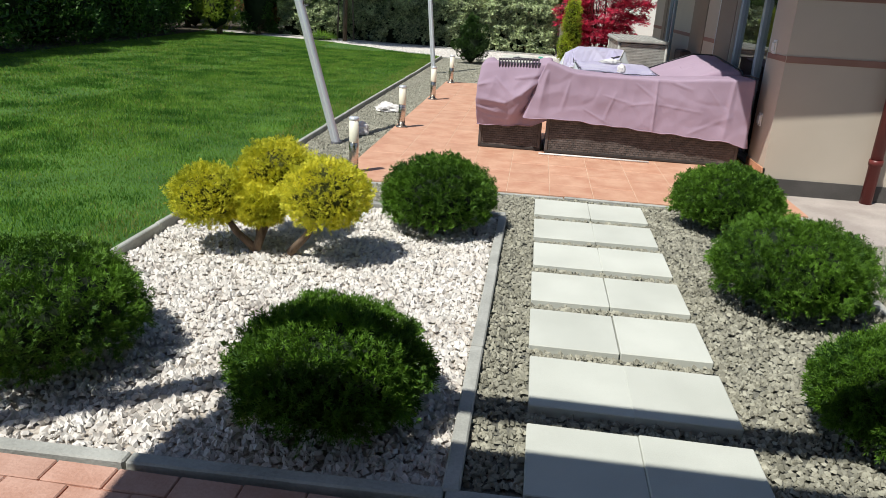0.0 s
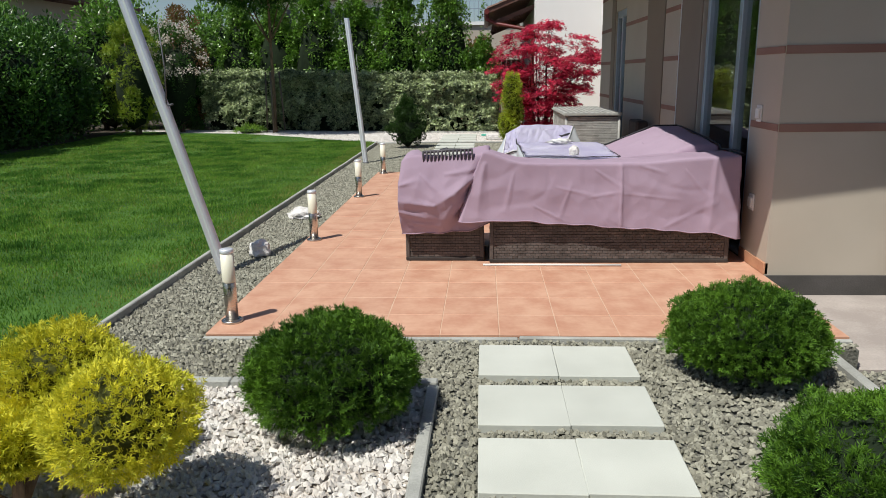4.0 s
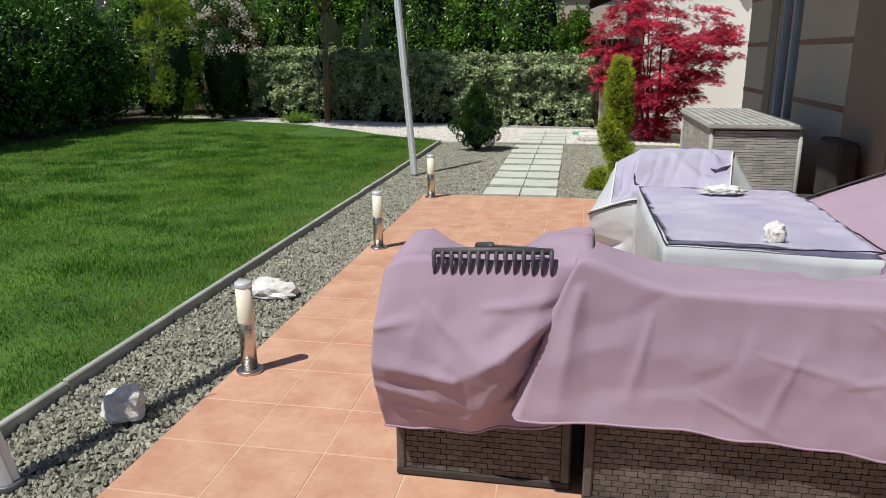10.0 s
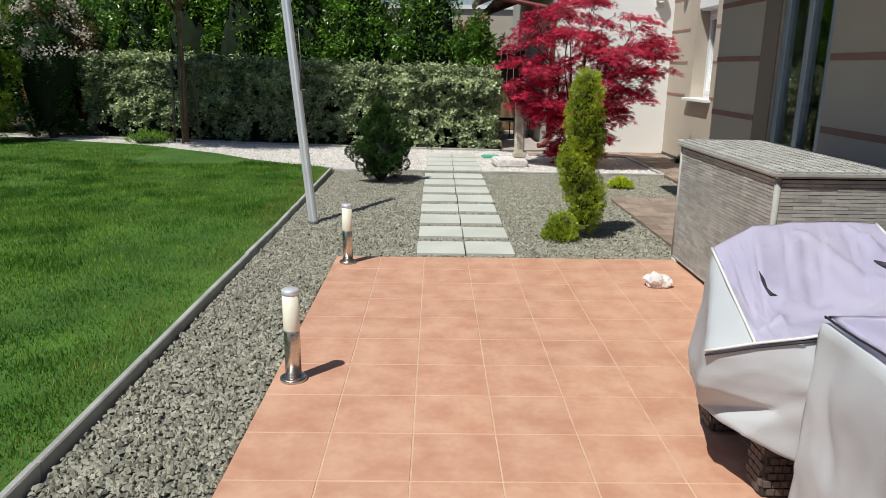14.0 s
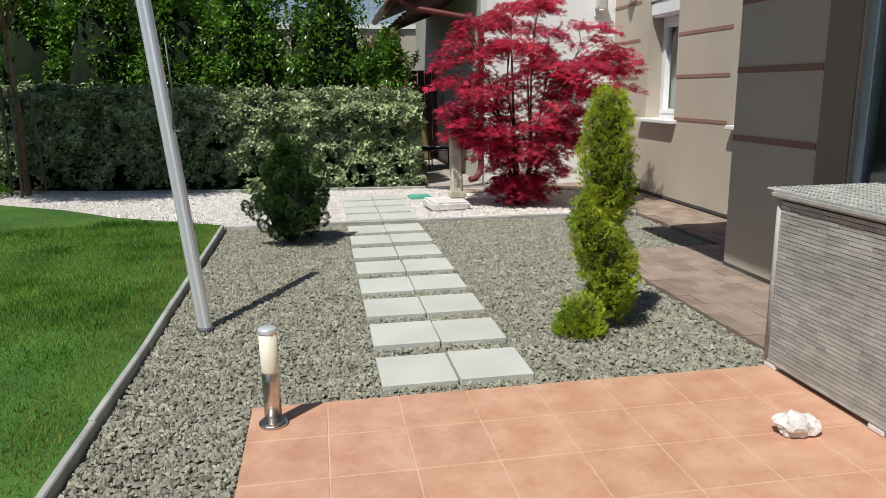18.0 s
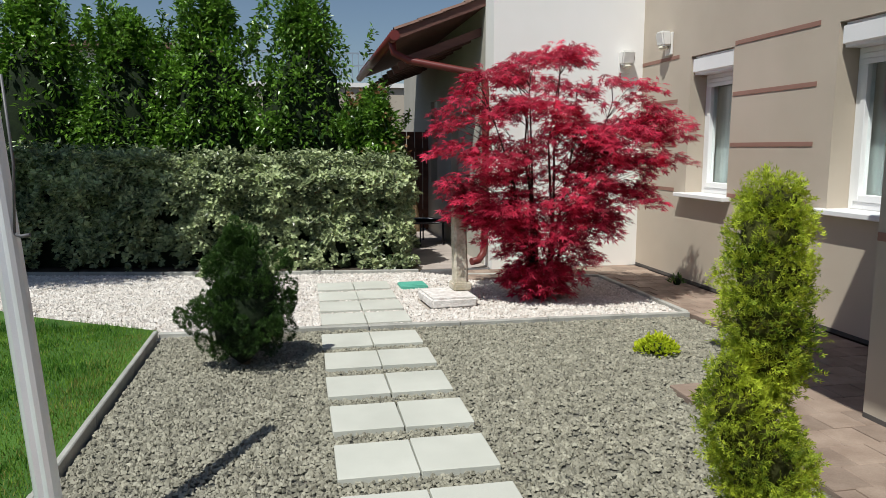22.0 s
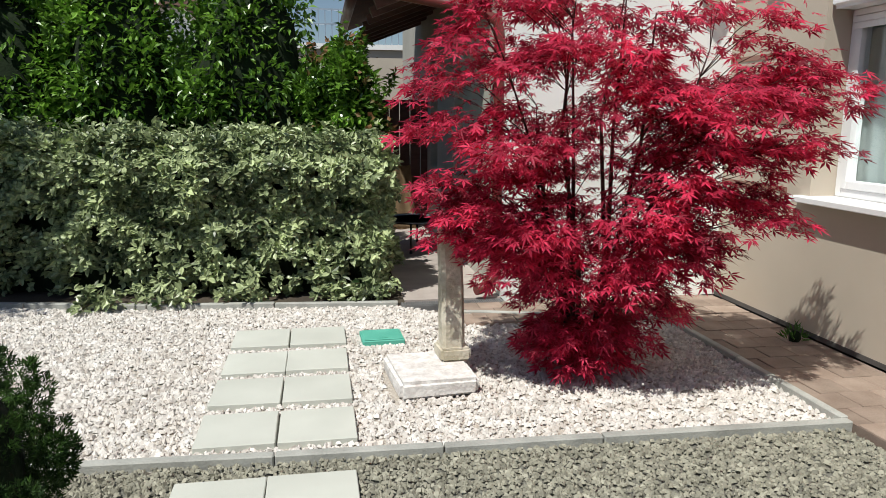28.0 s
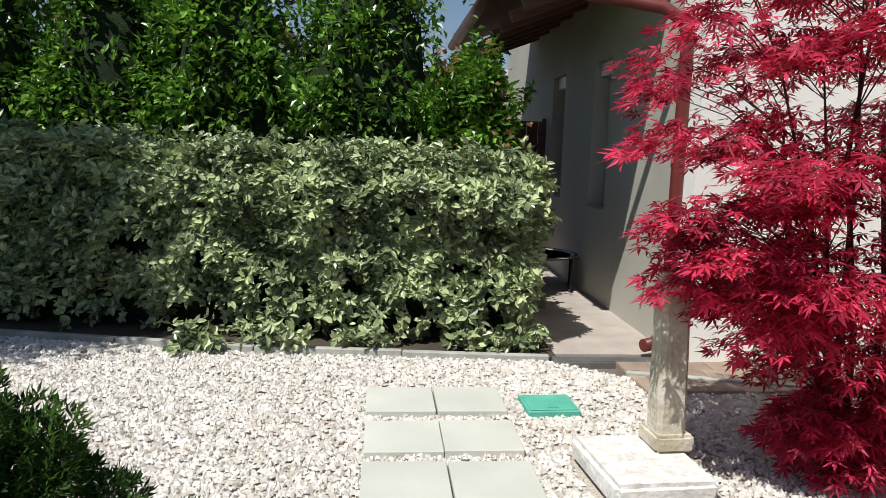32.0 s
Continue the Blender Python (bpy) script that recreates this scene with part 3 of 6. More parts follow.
# brown bands of the rendered walls
for z in BANDS:
    for y0, y1 in ((SY + 0.004, 6.88), (9.02, 9.68), (10.58, 11.94), (13.10, BAY_Y - 0.004)):
        part("band", box(WX - 0.006, WX + 0.02, y0, y1, z - 0.024, z + 0.024), "stripe", house)
    part("band", box(WX + 0.004, 7.4, SY - 0.006, SY + 0.02, z - 0.028, z + 0.028), "stripe", house)
    for y0, y1 in ((W2[1] + 0.22, W1[0] - 0.02), (W1[1] + 0.26, WY - 0.004)):
        part("band", box(RX - 0.006, RX + 0.02, y0, y1, z - 0.020, z + 0.020), "stripe", house)
for y0, y1 in ((8.30, 9.00), (9.70, 10.56), (12.79, 13.08)):
    part("dark_panel", box(WX - 0.012, WX + 0.02, y0, y1, 0.02, 2.93), "beige_dark", house, "dark smooth wall panel")
part("shutter_rail", box(WX - 0.016, WX + 0.01, 9.002, 9.018, 0.05, 2.93), "pvc", house, "thin white guide rail")
part("plinth", box(WX - 0.004, 7.4, SY - 0.012, SY + 0.02, -0.145, 0.0), "plinth_dark", house, "dark plinth at the wall foot")
part("plinth", box(RX - 0.006, RX + 0.02, BAY_Y + 0.01, WY - 0.01, 0.0, 0.035), "plinth_dark", house)
part("plinth", box(WX - 0.006, WX + 0.02, 12.80, BAY_Y - 0.004, 0.0, 0.03), "plinth_dark", house)
part("skirting", box(WX - 0.014, WX + 0.02, SY, 6.88, 0.006, 0.09, 0.003), "skirting", house, "terracotta skirting tile")
part("skirting", box(WX - 0.016, WX + 0.02, 8.30, 11.94, 0.006, 0.09, 0.003), "skirting", house, "terracotta skirting tile")

# roof of the terrace wing and of the north wing
# unseen eave; its south edge is slanted to slope the shade line on the wall
part("roof", prism([(0.12, 5.317), (8.2, 5.737), (8.2, 14.45), (0.12, 14.45)], 2.95, 3.12), "fascia", house, "overhanging brown timber eave")
bm = bmesh.new()
for x, z in ((-0.62, 2.86), (0.62, 3.34), (3.4, 4.5)):
    for y in (19.75, 25.0):
        for dz in (0, 0.11):
            bm.verts.new((x, y, z + dz))
bm.verts.ensure_lookup_table()
V = bm.verts
for a, b2 in ((0, 4), (4, 8)):
    for q in ((a, a + 2, b2 + 2, b2), (a + 1, b2 + 1, b2 + 3, a + 3), (a, b2, b2 + 1, a + 1), (a + 2, a + 3, b2 + 3, b2 + 2)):
        bm.faces.new([V[i] for i in q])
bm.faces.new([V[i] for i in (0, 1, 3, 2)])
bm.faces.new([V[i] for i in (8, 10, 11, 9)])
bmesh.ops.recalc_face_normals(bm, faces=bm.faces)
roof = part("roof", bm, "fascia", house, "dark timber eave under brown roof tiles")
for j in range(9):
    part("rafter", box(-0.56, 0.55, 0, 0.09, -0.10, 0.0), "fascia", roof).matrix_basis = pose(0, 19.95 + 0.58 * j, 2.87, 0, -21.2, 0)
tile_me = None
for i in range(4):
    for j in range(26):
        x = -0.66 + 0.30 * i
        if tile_me is None:
            bm = bmesh.new()
            n = 6
            lo = [bm.verts.new((0, 0.21 * k / n, 0.045 * math.sin(math.pi * k / n))) for k in range(n + 1)]
            hi = [bm.verts.new((0.36, 0.21 * k / n, 0.14 + 0.045 * math.sin(math.pi * k / n) - 0.012)) for k in range(n + 1)]
            for k in range(n):
                bm.faces.new((lo[k], hi[k], hi[k + 1], lo[k + 1]))
            ob = part("roof_tile", bm, "roof_tile", roof)
            tile_me = ob.data
        else:
            ob = new("roof_tile", tile_me)
            ob.parent = roof
        ob.matrix_basis = pose(x, 19.72 + 0.205 * j, 2.965 + 0.116 * i)
part("gutter", tube([(-0.66, 19.72, 2.90), (-0.66, 25.0, 2.87)], 0.065, 12), "pipe", house, "dark red gutter")
part("downpipe", tube([(-0.66, 20.0, 2.88), (-0.64, 19.98, 2.72), (-0.45, 19.92, 2.62), (0.30, 19.62, 2.46), (0.44, 19.56, 2.36), (0.46, 19.55, 2.2), (0.46, 19.55, 0.30), (0.44, 19.54, 0.18), (0.36, 19.48, 0.10), (0.26, 19.44, 0.09)], 0.047, 12), "pipe", house, "dark red downpipe with an outlet shoe")
part("pipe_collar", lathe([(0.055, 0), (0.055, 0.06)], 14, at=(0.46, 19.55, 0.36)), "pipe", house)
part("downpipe", tube([(2.17, SY - 0.07, 2.9), (2.17, SY - 0.07, -0.145)], 0.05, 14), "pipe", house, "dark red downpipe")
part("pipe_collar", lathe([(0.058, 0), (0.058, 0.05)], 14, at=(2.17, SY - 0.07, 0.20)), "pipe", house)


def window(y0, y1, z0, z1, shutter):
    w = new("window")
    w.parent = house
    tagged(w, "white plastic window with roller shutter box and sill")
    xf = RX + 0.20
    def bar(a0, a1, b0, b1, dx=0.0, name="frame"):
        return part(name, box(xf - dx, xf + 0.07 + dx * 0.5, a0, a1, b0, b1, 0.004), "pvc", w)
    top = z1 - shutter
    part("shutter_box", box(RX + 0.01, xf + 0.12, y0 + 0.002, y1 - 0.002, top + 0.0, z1 - 0.002, 0.03, seg=3), "pvc", w)
    for j in range(3):
        part("shutter_slat", box(xf - 0.02, xf - 0.005, y0 + 0.04, y1 - 0.04, top - 0.045 * (j + 1), top - 0.045 * j - 0.004, 0.003), "pvc", w)
    bar(y0 + 0.002, y0 + 0.06, z0, top)
    bar(y1 - 0.06, y1 - 0.002, z0, top)
    bar(y0 + 0.06, y1 - 0.06, z0, z0 + 0.06)
    bar(y0 + 0.06, y1 - 0.06, top - 0.05, top)
    n = 1 if y1 - y0 < 1 else 2
    for k in range(n):
        a, c = y0 + 0.062 + (y1 - y0 - 0.124) * k / n, y0 + 0.062 + (y1 - y0 - 0.124) * (k + 1) / n
        bar(a, a + 0.055, z0 + 0.062, top - 0.052, 0.012, "sash")
        bar(c - 0.055, c, z0 + 0.062, top - 0.052, 0.012, "sash")
        bar(a + 0.055, c - 0.055, z0 + 0.062, z0 + 0.12, 0.012, "sash")
        bar(a + 0.055, c - 0.055, top - 0.105, top - 0.052, 0.012, "sash")
        part("pane", box(xf + 0.03, xf + 0.036, a + 0.05, c - 0.05, z0 + 0.115, top - 0.10), "glass", w).visible_shadow = False
    bm = bmesh.new()
    ys = np.linspace(y0 + 0.03, y1 - 0.03, 60)
    lo = [bm.verts.new((xf + 0.14 + 0.006 * math.sin(y * 40), y, z0)) for y in ys]
    hi = [bm.verts.new((xf + 0.14 + 0.006 * math.sin(y * 40), y, top)) for y in ys]
    for k in range(59):
        bm.faces.new((lo[k], lo[k + 1], hi[k + 1], hi[k])).smooth = True
    part("curtain", bm, "curtain", w, "pale grey curtain behind the glass")
    part("sill", box(RX - 0.10, RX + 0.20, y0 - 0.08, y1 + 0.10, z0 - 0.045, z0, 0.006), "pvc", w, "white projecting window sill")
    return w


window(W1[0], W1[1], 1.02, 2.525, 0.20)
window(W2[0], W2[1], 1.02, 2.525, 0.20)


def glass_door(y0, y1, bars, label):
    d = new("sliding_door")
    d.parent = house
    tagged(d, label)
    for a in bars:
        part("frame", box(WX + 0.02, WX + 0.10, a, a + 0.075, 0.02, 2.29, 0.005), "alu_blue", d)
        part("seal", box(WX + 0.03, WX + 0.09, a + 0.076, a + 0.10, 0.02, 2.29), "alu_dark", d)
    part("frame", box(WX + 0.02, WX + 0.10, y0 + 0.002, y1 - 0.002, 2.20, 2.298, 0.005), "alu_blue", d)
    part("track", box(WX + 0.0, WX + 0.12, y0 + 0.002, y1 - 0.002, 0.006, 0.045, 0.004), "alu_blue", d)
    part("pane", box(WX + 0.055, WX + 0.063, y0 + 0.05, y1 - 0.05, 0.05, 2.20), "glass", d)


glass_door(6.90, 8.28, (8.16, 7.32, 6.91), "tall glass sliding door with pale blue aluminium frames")
glass_door(11.96, 12.78, (12.70, 12.32, 11.97), "narrow glass door with pale aluminium frames")
# shutters and niche windows of the side path wall
for y0, y1 in ((21.30, 21.85), (23.0, 23.6)):
    part("shutter", box(NX + 0.16, NX + 0.20, y0 + 0.002, y1 - 0.002, 0.905, 2.345), "plaster_grey", house, "closed grey shutter in a wall niche")
    part("lintel_box", box(NX + 0.06, NX + 0.16, y0 + 0.002, y1 - 0.002, 2.20, 2.345, 0.01), "pvc", house)


def wall_lamp(name, at, rz, label):
    t = thing(name, label, "lamp", "outdoor wall lamps", at, rz)
    part("base", box(-0.075, 0.075, -0.03, 0.0, -0.10, 0.16, 0.008), "lamp_white", t)
    bm = box(-0.085, 0.085, -0.16, -0.03, 0.0, 0.17, 0.02, seg=2)
    for v in bm.verts:
        if v.co.z < 0.05:
            v.co.y = -0.03 + (v.co.y + 0.03) * 0.8
    part("hood", bm, "lamp_white", t)
    part("bulb_cover", lathe([(0.05, -0.03), (0.055, -0.002)], 16, at=(0, -0.09, 0)), "opal", t)
    return t


wall_lamp("wall_lamp", (RX, 18.66, 2.70), 90 + 180, "white half-open wall lamp on the beige wall")
wall_lamp("wall_lamp", (2.20, WY, 2.55), 0, "white half-open wall lamp on the white wall")
for z in (1.12, 0.47):
    sk = thing("wall_socket", "white outdoor socket with flap on the wall", "socket", "outdoor sockets", (WX, 6.72, z), 270)
    part("plate", box(-0.045, 0.045, -0.012, 0, -0.06, 0.06, 0.004), "lamp_white", sk)
    part("flap", box(-0.036, 0.036, -0.026, -0.012, -0.04, 0.04, 0.006), "lamp_white", sk)

# ---- unseen porch behind the camera, added so that its roof shades the first steps ----
porch = thing("porch", "unseen timber porch roof on posts, added to shade the first steps", "porch")
# roof and beams are placed for the outline of their shadow
part("roof", box(-3.02, 5.5, -4.2, 0.62, 2.60, 2.72), "fascia", porch)
part("beam", box(-2.96, 5.5, 0.86, 0.99, 2.58, 2.66), "fascia", porch)
part("beam", tube([(-4.2, 0.1, 2.6), (-2.94, 0.93, 2.6)], 0.06, 8), "fascia", porch)
for x in (-2.85, 1.2, 5.2):
    part("rafter", box(x - 0.04, x + 0.04, 0.0, 0.95, 2.50, 2.60), "fascia", porch)
part("post", box(-2.95, -2.83, -3.0, -2.88, -0.05, 2.60), "fascia", porch)
part("wall", box(-3.0, 6.0, -4.6, -4.3, -0.05, 3.0), "beige", porch)


# ---- plants ----
def fans(name, c, axis, parent, material, size, per, rng):
    """Flat upright sprays as of thuja: each a fan of small sprigs in one plane."""
    n = unit(np.cross(axis, rng.normal(size=c.shape)))
    side = np.cross(n, axis)
    c, axis, n, side = (np.repeat(a, per, 0) for a in (c, axis, n, side))
    t, w = rng.uniform(-0.9, 0.40, (len(c), 1)), rng.uniform(-1, 1, (len(c), 1))
    p = c + axis * t * size + side * w * size * (0.75 - 0.45 * np.maximum(t, 0))
    d = axis * 0.8 + side * w * 0.9 + rng.normal(size=c.shape) * 0.28
    p[:, 2] = np.maximum(p[:, 2], 0.006)
    return leaves(name, p, d, size * 0.72, size * 0.82, material, parent, shape="sprig", rng=rng, up=n)


def dome_bush(at, r, h, label):
    t = thing("ball_bush", label, "bush", "clipped thuja balls", at)
    rng = np.random.default_rng(int(abs(at[0] * 100 + at[1] * 10)) + 3)
    u = sphere_points(2200, rng, -0.50)
    seed = rng.uniform(0, 50)
    k = lumps(u, 0.09, 2.0, seed) * lumps(u, 0.20, 8.0, seed + 9)
    c = np.array((0, 0, h * 0.42))
    rad = np.array((r, r, h * 0.58)) * 0.95
    p = c + u * rad * (k * (0.95 - np.abs(rng.normal(size=len(u))) * 0.05))[:, None]
    axis = unit(unit(u / rad * r) * 0.8 + np.array((0, 0, 0.45)) + rng.normal(size=u.shape) * 0.30)
    ok = p[:, 2] > 0.01
    # dark body whose colour imitates the shade inside the bush
    blob(tuple(c), (r * 0.74, r * 0.74, h * 0.43), "core_shade_green", "core", t, 0.1, 2.2, 3, 0.0)
    fans("foliage", p[ok], axis[ok], t, "thuja", 0.031, 10, rng)
    return t


DARK_BALL = "dark green thuja clipped into a low ball"
dome_bush((-2.72, 2.05, 0), 0.47, 0.47, DARK_BALL + " beside the lawn")
dome_bush((-1.46, 1.90, 0), 0.372, 0.415, DARK_BALL + " partly in porch shade")
dome_bush((-1.38, 4.14, 0), 0.385, 0.47, DARK_BALL + " at the gravel kerb")
dome_bush((0.54, 4.68, 0), 0.385, 0.44, DARK_BALL + " on grey gravel")
dome_bush((0.55, 3.36, 0), 0.42, 0.46, DARK_BALL + " beside the slabs")
dome_bush((0.54, 2.14, 0), 0.31, 0.40, DARK_BALL + " half in shade")


def foliage_ball(parent, c, r, material, core, n, size, seed, squash=0.85, name="foliage", low=-0.9, up=0.35):
    rng = np.random.default_rng(seed)
    u = sphere_points(n, rng, low)
    k = lumps(u, 0.12, 2.2, seed) * lumps(u, 0.24, 7.5, seed + 3)
    rad = np.array((r, r, r * squash))
    p = np.array(c) + u * rad * 0.94 * k[:, None] * rng.uniform(0.86, 1.0, n)[:, None]
    d = unit(u * 0.8 + np.array((0, 0, up)) + rng.normal(size=u.shape) * 0.3)
    # dark body put in as the shade behind the sprays
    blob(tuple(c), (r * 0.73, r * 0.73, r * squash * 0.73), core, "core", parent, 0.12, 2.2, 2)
    return fans(name, p, d, parent, material, size, 7, rng)


gold = thing("cloud_tree", "golden cypress trimmed into balls on bare branching stems", "shrub", at=(-2.17, 3.42, 0))
for k, (c, r) in enumerate((((0.26, -0.02, 0.36), 0.255), ((-0.12, 0.27, 0.39), 0.24), ((-0.42, 0.0, 0.29), 0.225), ((-0.14, 0.02, 0.25), 0.15))):
    foliage_ball(gold, c, r, "thuja_gold", "core_shade_yellow", 1150, 0.031, 40 + k, 0.80)
    base = Vector((-0.06 + 0.10 * (1 if c[0] > 0 else -1), 0.0, -0.01))
    mid = base.lerp(Vector(c), 0.45) + Vector((0.02, -0.03, -0.03))
    part("stem", tube([base, mid, Vector(c)], [0.026, 0.02, 0.012], 7), "bark", gold)

# spiral thuja
sp = thing("spiral_bush", "yellow-green thuja trimmed into an upright spiral", "topiary", at=(-0.31, 12.86, 0))
rng = np.random.default_rng(21)
part("trunk", tube([(0, 0, 0), (0.02, 0.02, 0.7), (0.03, 0.03, 1.35)], [0.022, 0.018, 0.01], 7), "bark", sp)
lumps_at = (((0.03, 0.0, 1.42), 0.115), ((0.02, 0.0, 1.30), 0.15), ((0.02, 0.0, 1.15), 0.165), ((0.03, 0.0, 1.0), 0.165), ((0.06, 0.0, 0.88), 0.145), ((0.09, 0.02, 0.78), 0.105), ((-0.10, -0.01, 0.80), 0.08), ((-0.08, -0.01, 0.70), 0.125), ((-0.02, 0.0, 0.58), 0.17), ((0.04, 0.0, 0.45), 0.18), ((0.08, 0.0, 0.33), 0.18), ((0.08, 0.02, 0.19), 0.15), ((-0.14, -0.10, 0.11), 0.14))
sp_p, sp_d = [], []
lumps_at = tuple(((x, y, z * 0.94), r * 0.95) for (x, y, z), r in lumps_at)
for c, r in lumps_at:
    n = int(15000 * r * r) + 60
    u = unit(rng.normal(size=(n, 3)))
    q = np.array(c) + u * r * (rng.uniform(0.80, 1.05, n) * lumps(u, 0.22, 3.0, c[2] * 9) * lumps(u, 0.26, 7.0, c[2] * 5))[:, None]
    hidden = np.zeros(n, bool)
    for c2, r2 in lumps_at:
        hidden |= np.linalg.norm(q - np.array(c2), axis=1) < r2 * 0.70
    ok = (~hidden) & (q[:, 2] > 0.005)
    sp_p.append(q[ok])
    sp_d.append(unit(u * 0.8 + np.array((0, 0, 0.5)) + rng.normal(size=u.shape) * 0.3)[ok])
fans("foliage", np.concatenate(sp_p), np.concatenate(sp_d), sp, "spiral", 0.028, 7, rng)
# dark lumps whose colour stands for the shade in the spiral's grooves
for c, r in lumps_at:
    blob(c, (r * 0.66, r * 0.66, r * 0.66), "core_shade_yellow", "core", sp, 0.2, 3, 2)

# dwarf conifer
dw = thing("dwarf_conifer", "dark green bushy dwarf conifer on grey gravel", "shrub", at=(-2.27, 15.86, 0))
rng = np.random.default_rng(33)
part("trunk", tube([(0, 0, -0.01), (0, 0, 0.3), (0.02, 0, 0.7)], [0.035, 0.03, 0.015], 8), "bark", dw)
allp, alld = [], []
tufts = []
for k in range(92):
    z = 0.08 + 0.86 * rng.uniform(0, 1) ** 1.15
    a = rng.uniform(0, 2 * math.pi)
    env = np.interp(z, (0.08, 0.30, 0.50, 0.65, 0.80, 0.95), (0.23, 0.32, 0.30, 0.22, 0.11, 0.03)) * rng.uniform(0.72, 1.12)
    tufts.append(((env * math.cos(a) - 0.05 * max(0.0, z - 0.6), env * math.sin(a), z), a, rng.uniform(0.042, 0.064), rng.uniform(1.3, 2.0)))
tufts += [((-0.40, -0.10, 0.36), 3.3, 0.045, 1.8), ((-0.34, -0.09, 0.31), 3.3, 0.05, 1.6), ((0.29, 0.0, 0.66), 0.0, 0.05, 2.0), ((0.27, -0.02, 0.74), 0.0, 0.04, 2.0), ((-0.03, 0.0, 0.98), 2.0, 0.035, 2.2), ((-0.06, 0.03, 0.91), 2.0, 0.045, 2.0)]
for c, a, s, tall in tufts:
    m = 230
    q = unit(rng.normal(size=(m, 3)))
    out = unit(np.array([(math.cos(a) * 0.45, math.sin(a) * 0.45, 0.9)]))[0]
    pts = q * s * rng.uniform(0.75, 1, (m, 1))
    pts = pts + out * (pts @ out)[:, None] * (tall - 1)
    allp.append(np.array(c) + pts)
    alld.append(q * 0.9 + out * 0.7 + rng.normal(size=q.shape) * 0.25)
allp, alld = np.concatenate(allp), np.concatenate(alld)
ok = allp[:, 2] > 0.02
leaves("foliage", allp[ok], alld[ok], 0.024, 0.032, "pine", dw, shape="sprig", rng=rng)
# near-black body as painted shade between the tufts
blob((0, 0, 0.40), (0.23, 0.23, 0.36), "core_shade_green", "core", dw, 0.2, 3, 3, 0.0)

# red maple
mp = thing("red_maple", "red-leaved Japanese maple with layered drooping sprays", "tree", at=(0.55, 17.62, 0))
rng = np.random.default_rng(5)
ENV_Z = (0.05, 0.35, 0.55, 0.78, 1.15, 1.6, 2.05, 2.35, 2.62)
ENV_L = (0.18, 0.36, 0.50, 0.80, 1.12, 1.12, 1.08, 0.62, 0.15)
ENV_R = (0.22, 0.55, 0.76, 0.98, 1.34, 1.56, 1.50, 0.74, 0.20)
stem_lines = []
for k in range(9):
    a = 2 * math.pi * k / 9 + rng.uniform(-0.3, 0.3)
    lean = rng.uniform(0.15, 0.75) * (1.25 if math.cos(a) > 0 else 0.9)
    top = Vector((lean * math.cos(a), lean * 0.7 * math.sin(a), rng.uniform(1.6, 2.35)))
    b0 = Vector((0.06 * math.cos(a), 0.06 * math.sin(a), -0.01))
    pts = [b0, b0.lerp(top, 0.3) + Vector((rng.normal() * 0.04, rng.normal() * 0.04, 0.04)), b0.lerp(top, 0.65) + Vector((rng.normal() * 0.05, rng.normal() * 0.05, 0.04)), top]
    part("trunk" if k == 0 else "stem", tube(pts, [0.020, 0.015, 0.010, 0.004], 7), "bark_red", mp)
    stem_lines.append([pts[min(int(f * 3), 2)].lerp(pts[min(int(f * 3), 2) + 1], f * 3 - min(int(f * 3), 2)) for f in (i_ / 24 for i_ in range(25))])
lp, ld = [], []
made = 0
while made < 390:
    z = rng.uniform(0.07, 2.5)
    a = rng.uniform(0, 2 * math.pi)
    reach = np.interp(z, ENV_Z, ENV_R if math.cos(a) > 0 else ENV_L)
    deep = 0.62 * (np.interp(z, ENV_Z, ENV_R) + np.interp(z, ENV_Z, ENV_L)) / 2
    if rng.uniform(0, 1) > (reach + 0.45) / 1.8 or noise.noise(Vector((math.cos(a) * 1.7, math.sin(a) * 1.7, z * 2.6))) < -0.30:
        continue
    f = rng.uniform(0.12, 1.0) ** 0.62 * 0.93
    q = Vector((reach * f * math.cos(a), deep * f * math.sin(a), z))
    if z > 1.75 and 0.38 < q.x < 0.72:
        continue
    if q.x > 0:
        q = Vector((q.x * (1 - 0.10 * z), q.y - 0.32 * q.x * min(1.0, z / 1.5), z))
    aa = math.atan2(q.y, q.x)
    best, cost = None, 1e9
    for line in stem_lines:
        for s in line:
            flat = math.hypot(q.x - s.x, q.y - s.y)
            want = q.z - 0.55 * flat - 0.04
            e = flat + 1.4 * abs(s.z - max(0.12, want))
            if e < cost:
                best, cost = s, e
    flat = math.hypot(q.x - best.x, q.y - best.y)
    if flat > 0.08:
        mid = best.lerp(q, 0.55) + Vector((0, 0, 0.10 * flat))
        part("branch", tube([best, mid, q], [0.002 + 0.003 * flat, 0.003, 0.0015], 5), "bark_red", mp)
    out = np.array((math.cos(aa), math.sin(aa), 0.0))
    tan = np.array((-math.sin(aa), math.cos(aa), 0.0))
    size_ = rng.uniform(0.75, 1.25)
    m = int(44 * size_ * size_)
    r_ = np.sqrt(rng.uniform(0.02, 1, m)) * 0.21 * size_
    th = rng.normal(size=m) * 1.0
    back = rng.uniform(-0.12, 0.02, m)
    along, side_ = r_ * np.cos(th) + back, r_ * np.sin(th)
    zz = rng.normal(size=m) * 0.026 - 1.0 * r_ ** 2 - 0.10 * along
    lp.append(np.array(q) + out * along[:, None] + tan * side_[:, None] + np.array((0, 0, 1.0)) * zz[:, None])
    ld.append(out * np.cos(th)[:, None] + tan * np.sin(th)[:, None] + np.array((0, 0, -0.30)) + rng.normal(size=(m, 3)) * np.array((0.35, 0.35, 0.22)))
    made += 1
